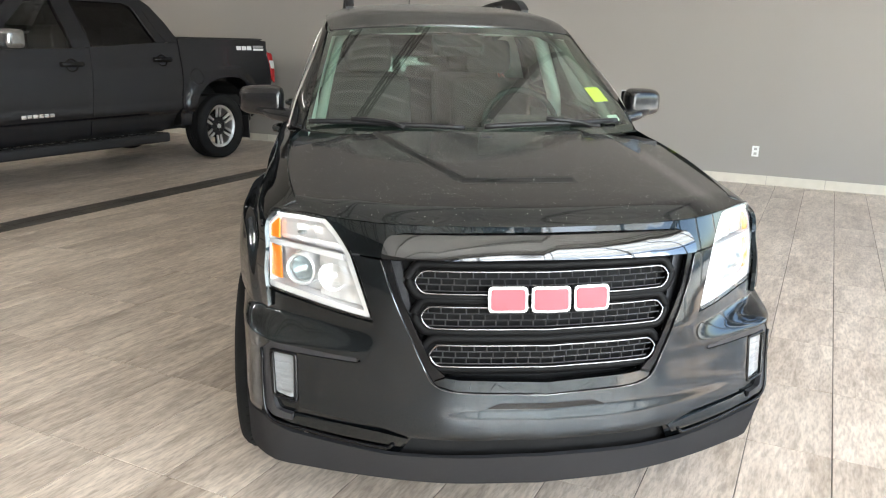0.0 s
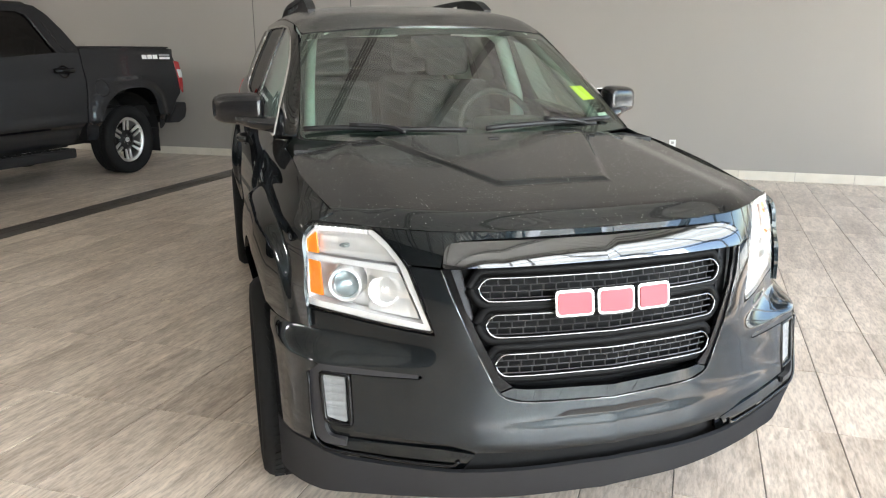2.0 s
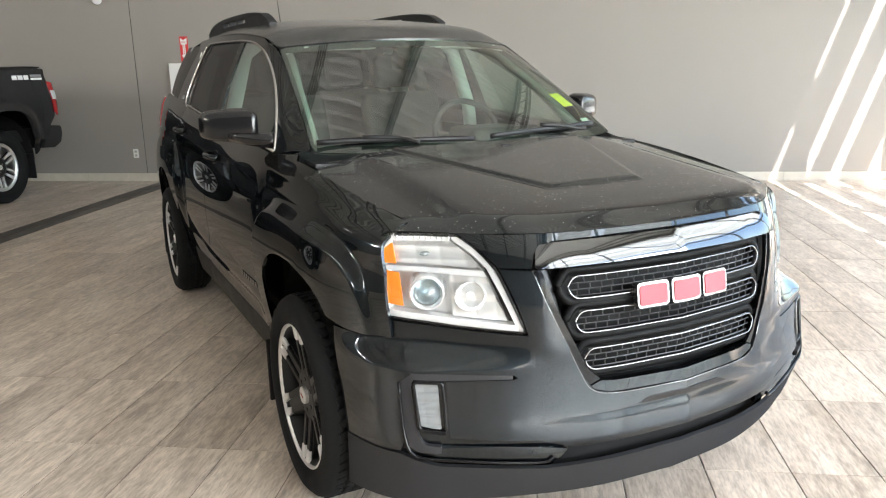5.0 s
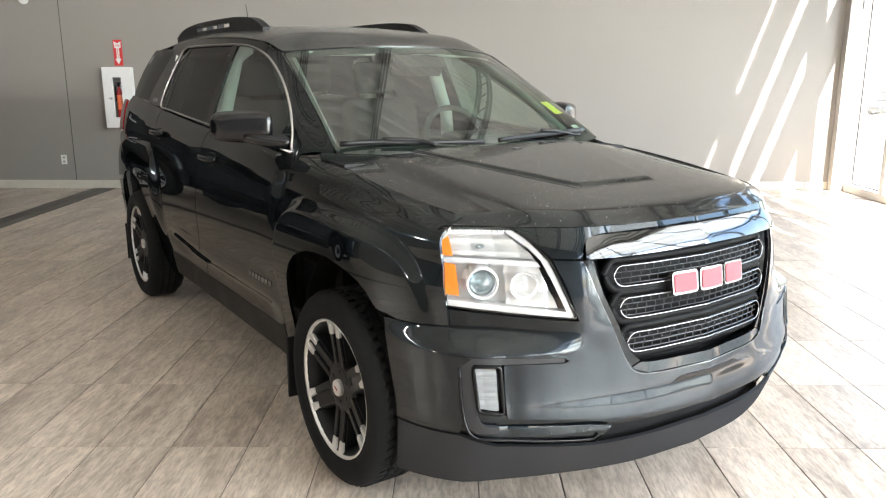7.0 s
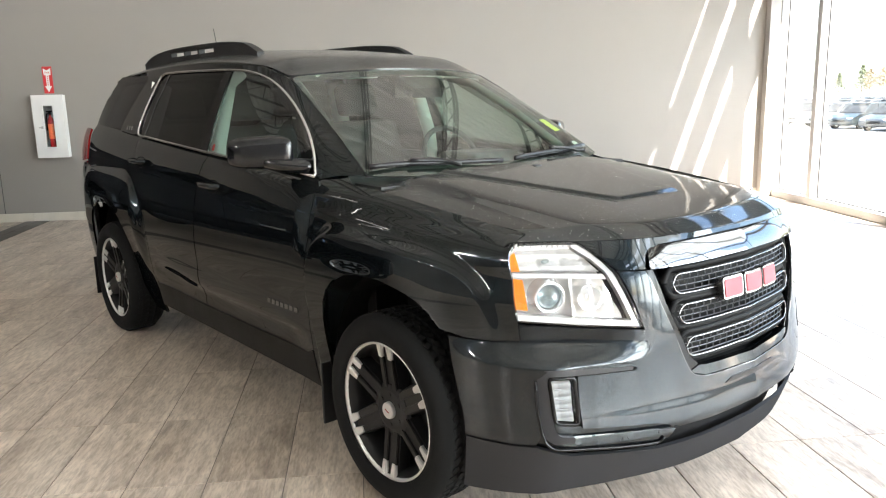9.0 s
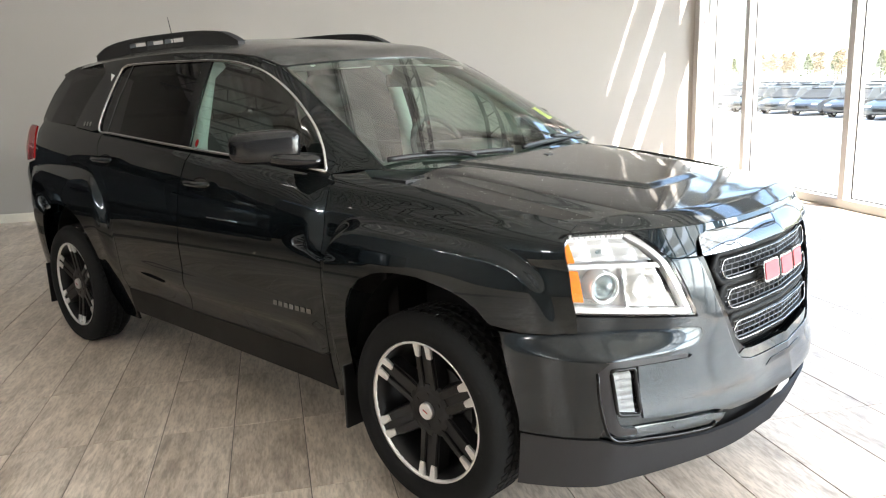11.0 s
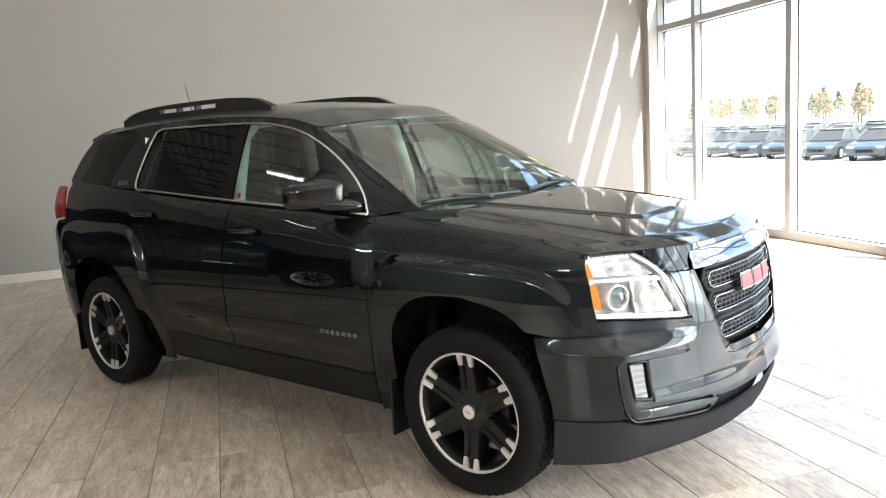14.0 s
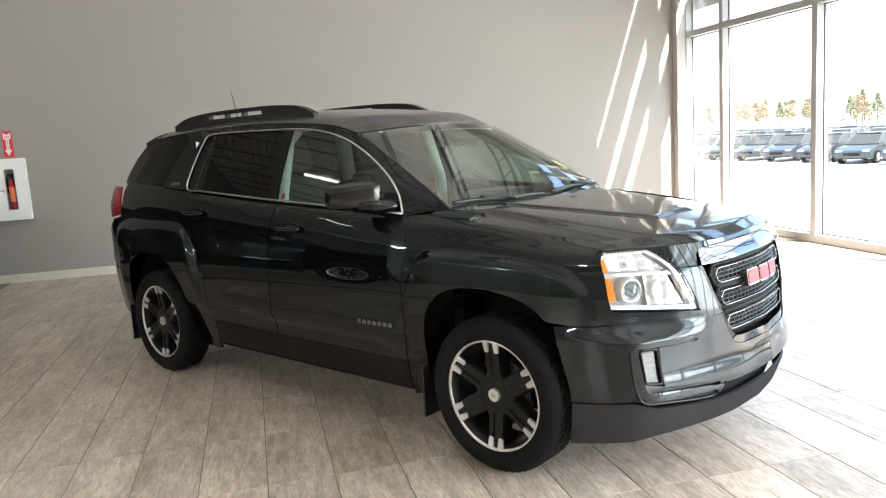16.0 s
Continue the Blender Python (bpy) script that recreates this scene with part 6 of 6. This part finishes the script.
M_LEAF = plain("spruce_needles", (0.11, 0.12, 0.06), 0.8, vary=0.5, scale=2.0)
M_LEAF2 = plain("autumn_leaves", (0.25, 0.19, 0.12), 0.8, vary=0.5, scale=2.0)
M_BARK = plain("bark", (0.09, 0.07, 0.05), 0.9, vary=0.3, bump=0.5)


def tree(h, conifer):
    root = tagged(new("tree"), "tall dark green spruce tree" if conifer else "yellowing broadleaf tree with a loose crown", "tree", "trees beyond the car park")
    part("trunk", rod((0, 0, 0), (0, 0, h * 0.9), 0.02 * h, 0.004 * h, 8), M_BARK, root)
    bm, r = bmesh.new(), random.Random(int(h * 10))
    for k in range(700):
        u = r.random() ** 0.8
        rad = (0.30 * h * (1 - u) + 0.1) * r.uniform(0.4, 1.1) if conifer else 0.26 * h * math.sin(math.pi * (0.15 + 0.8 * u)) * r.uniform(0.2, 1.05)
        a, z = r.uniform(0, 6.28), h * (0.12 + 0.88 * u) if conifer else h * (0.3 + 0.7 * u)
        c, sz = Vector((rad * math.cos(a), rad * math.sin(a), z)), h * r.uniform(0.02, 0.05)
        vs = [bm.verts.new(c + Vector((r.uniform(-1, 1), r.uniform(-1, 1), r.uniform(-0.8, 0.5))) * sz) for _ in range(4)]
        bm.faces.new(vs[:3]), bm.faces.new((vs[0], vs[2], vs[3])), bm.faces.new((vs[1], vs[2], vs[3]))
    part("crown", bm, M_LEAF if conifer else M_LEAF2, root)
    return root


tp = [tree(6.2, True), tree(5.0, True), tree(5.4, False)]
for i in range(96):
    m = pose(rng.uniform(82, 100), -70 + 2.2 * i + rng.uniform(-2, 2), -1.25, 0, 0, rng.uniform(0, 360))
    if i < 3:
        tp[i].matrix_world = m
    else:
        copy_thing(tp[rng.choice([0, 1, 1, 2, 2, 2])], m)

# ---- floor tiles, last ----
TX, TY, PX, PY = 1.2485, -0.213, 0.2972, 0.6185
FLOOR = Matrix.Translation((0.3, 0.3, 0)) @ pose(0, 0, 0, 0, 0, 1.3) @ Matrix.Translation((-0.3, -0.3, 0))
proto = bmesh.new()
add_box(proto, -PX / 2 + 0.0020, PX / 2 - 0.0020, -PY / 2 + 0.0016, PY / 2 - 0.0016, -0.008, 0.0)
bmesh.ops.bevel(proto, geom=[e for e in proto.edges if all(v.co.z > -0.001 for v in e.verts)], offset=0.0012, segments=1, affect="EDGES")
tile_me = bpy.data.meshes.new("tile")
proto.to_mesh(tile_me)
tile_me.materials.append(M_TILE)
pv = [tuple(v.co) for v in proto.verts]
pf = [[v.index for v in f.verts] for f in proto.faces]
proto.free()
verts, faces = [], []
i0, i1 = math.floor((X0 - TX) / PX) - 1, math.ceil((X1 - TX) / PX) + 1
j0, j1 = math.floor((Y0 - TY) / PY) - 1, math.ceil((Y1 - TY) / PY) + 1
rr = random.Random(11)
for i in range(i0, i1 + 1):
    for j in range(j0, j1 + 1):
        cx, cy, _ = FLOOR @ Vector((TX + (i + 0.5) * PX, TY + (j + 0.5) * PY, 0))
        if not (X0 < cx < X1 + 0.1 and Y0 < cy < Y1 + PY / 2 - 0.01):
            continue
        dz = rr.uniform(-0.0006, 0.0004)
        if -2.9 < cx < 2.2 and -1.9 < cy < 1.5:
            t = new("tile", tile_me)
            t.parent, t.matrix_local = slab, pose(cx, cy, dz, 0, 0, 1.3)
        else:
            k = len(verts)
            spun = [FLOOR.to_3x3() @ Vector(v) for v in pv]
            verts += [(min(v.x + cx, X1 + 0.05), min(v.y + cy, Y1 + 0.02), v.z + dz) for v in spun]
            faces += [[a + k for a in f] for f in pf]
far = bpy.data.meshes.new("tiles_beyond")
far.from_pydata(verts, [], faces)
far.materials.append(M_TILE2)
tagged(new("tiles_beyond", far), kind="stuff").parent = slab
# dark border strip, laid at a slight turn
STRIP = Matrix.Translation((-4.775, 1.7, 0)) @ pose(0, 0, 0, 0, 0, 2.2)
y = Y0 - 1.7
while y < Y1 - 1.7 - 0.01:
    for xa, xb in ((-0.145, -0.002), (0.002, 0.145)):
        part("dark_tile", box(xa, xb, y + 0.0015, min(y + 0.6, Y1 - 1.69) - 0.0015, -0.006, 0.0035, 0.0015, m=STRIP, seg=1), M_STRIP, slab, "dark brown border tile")
    y += 0.6
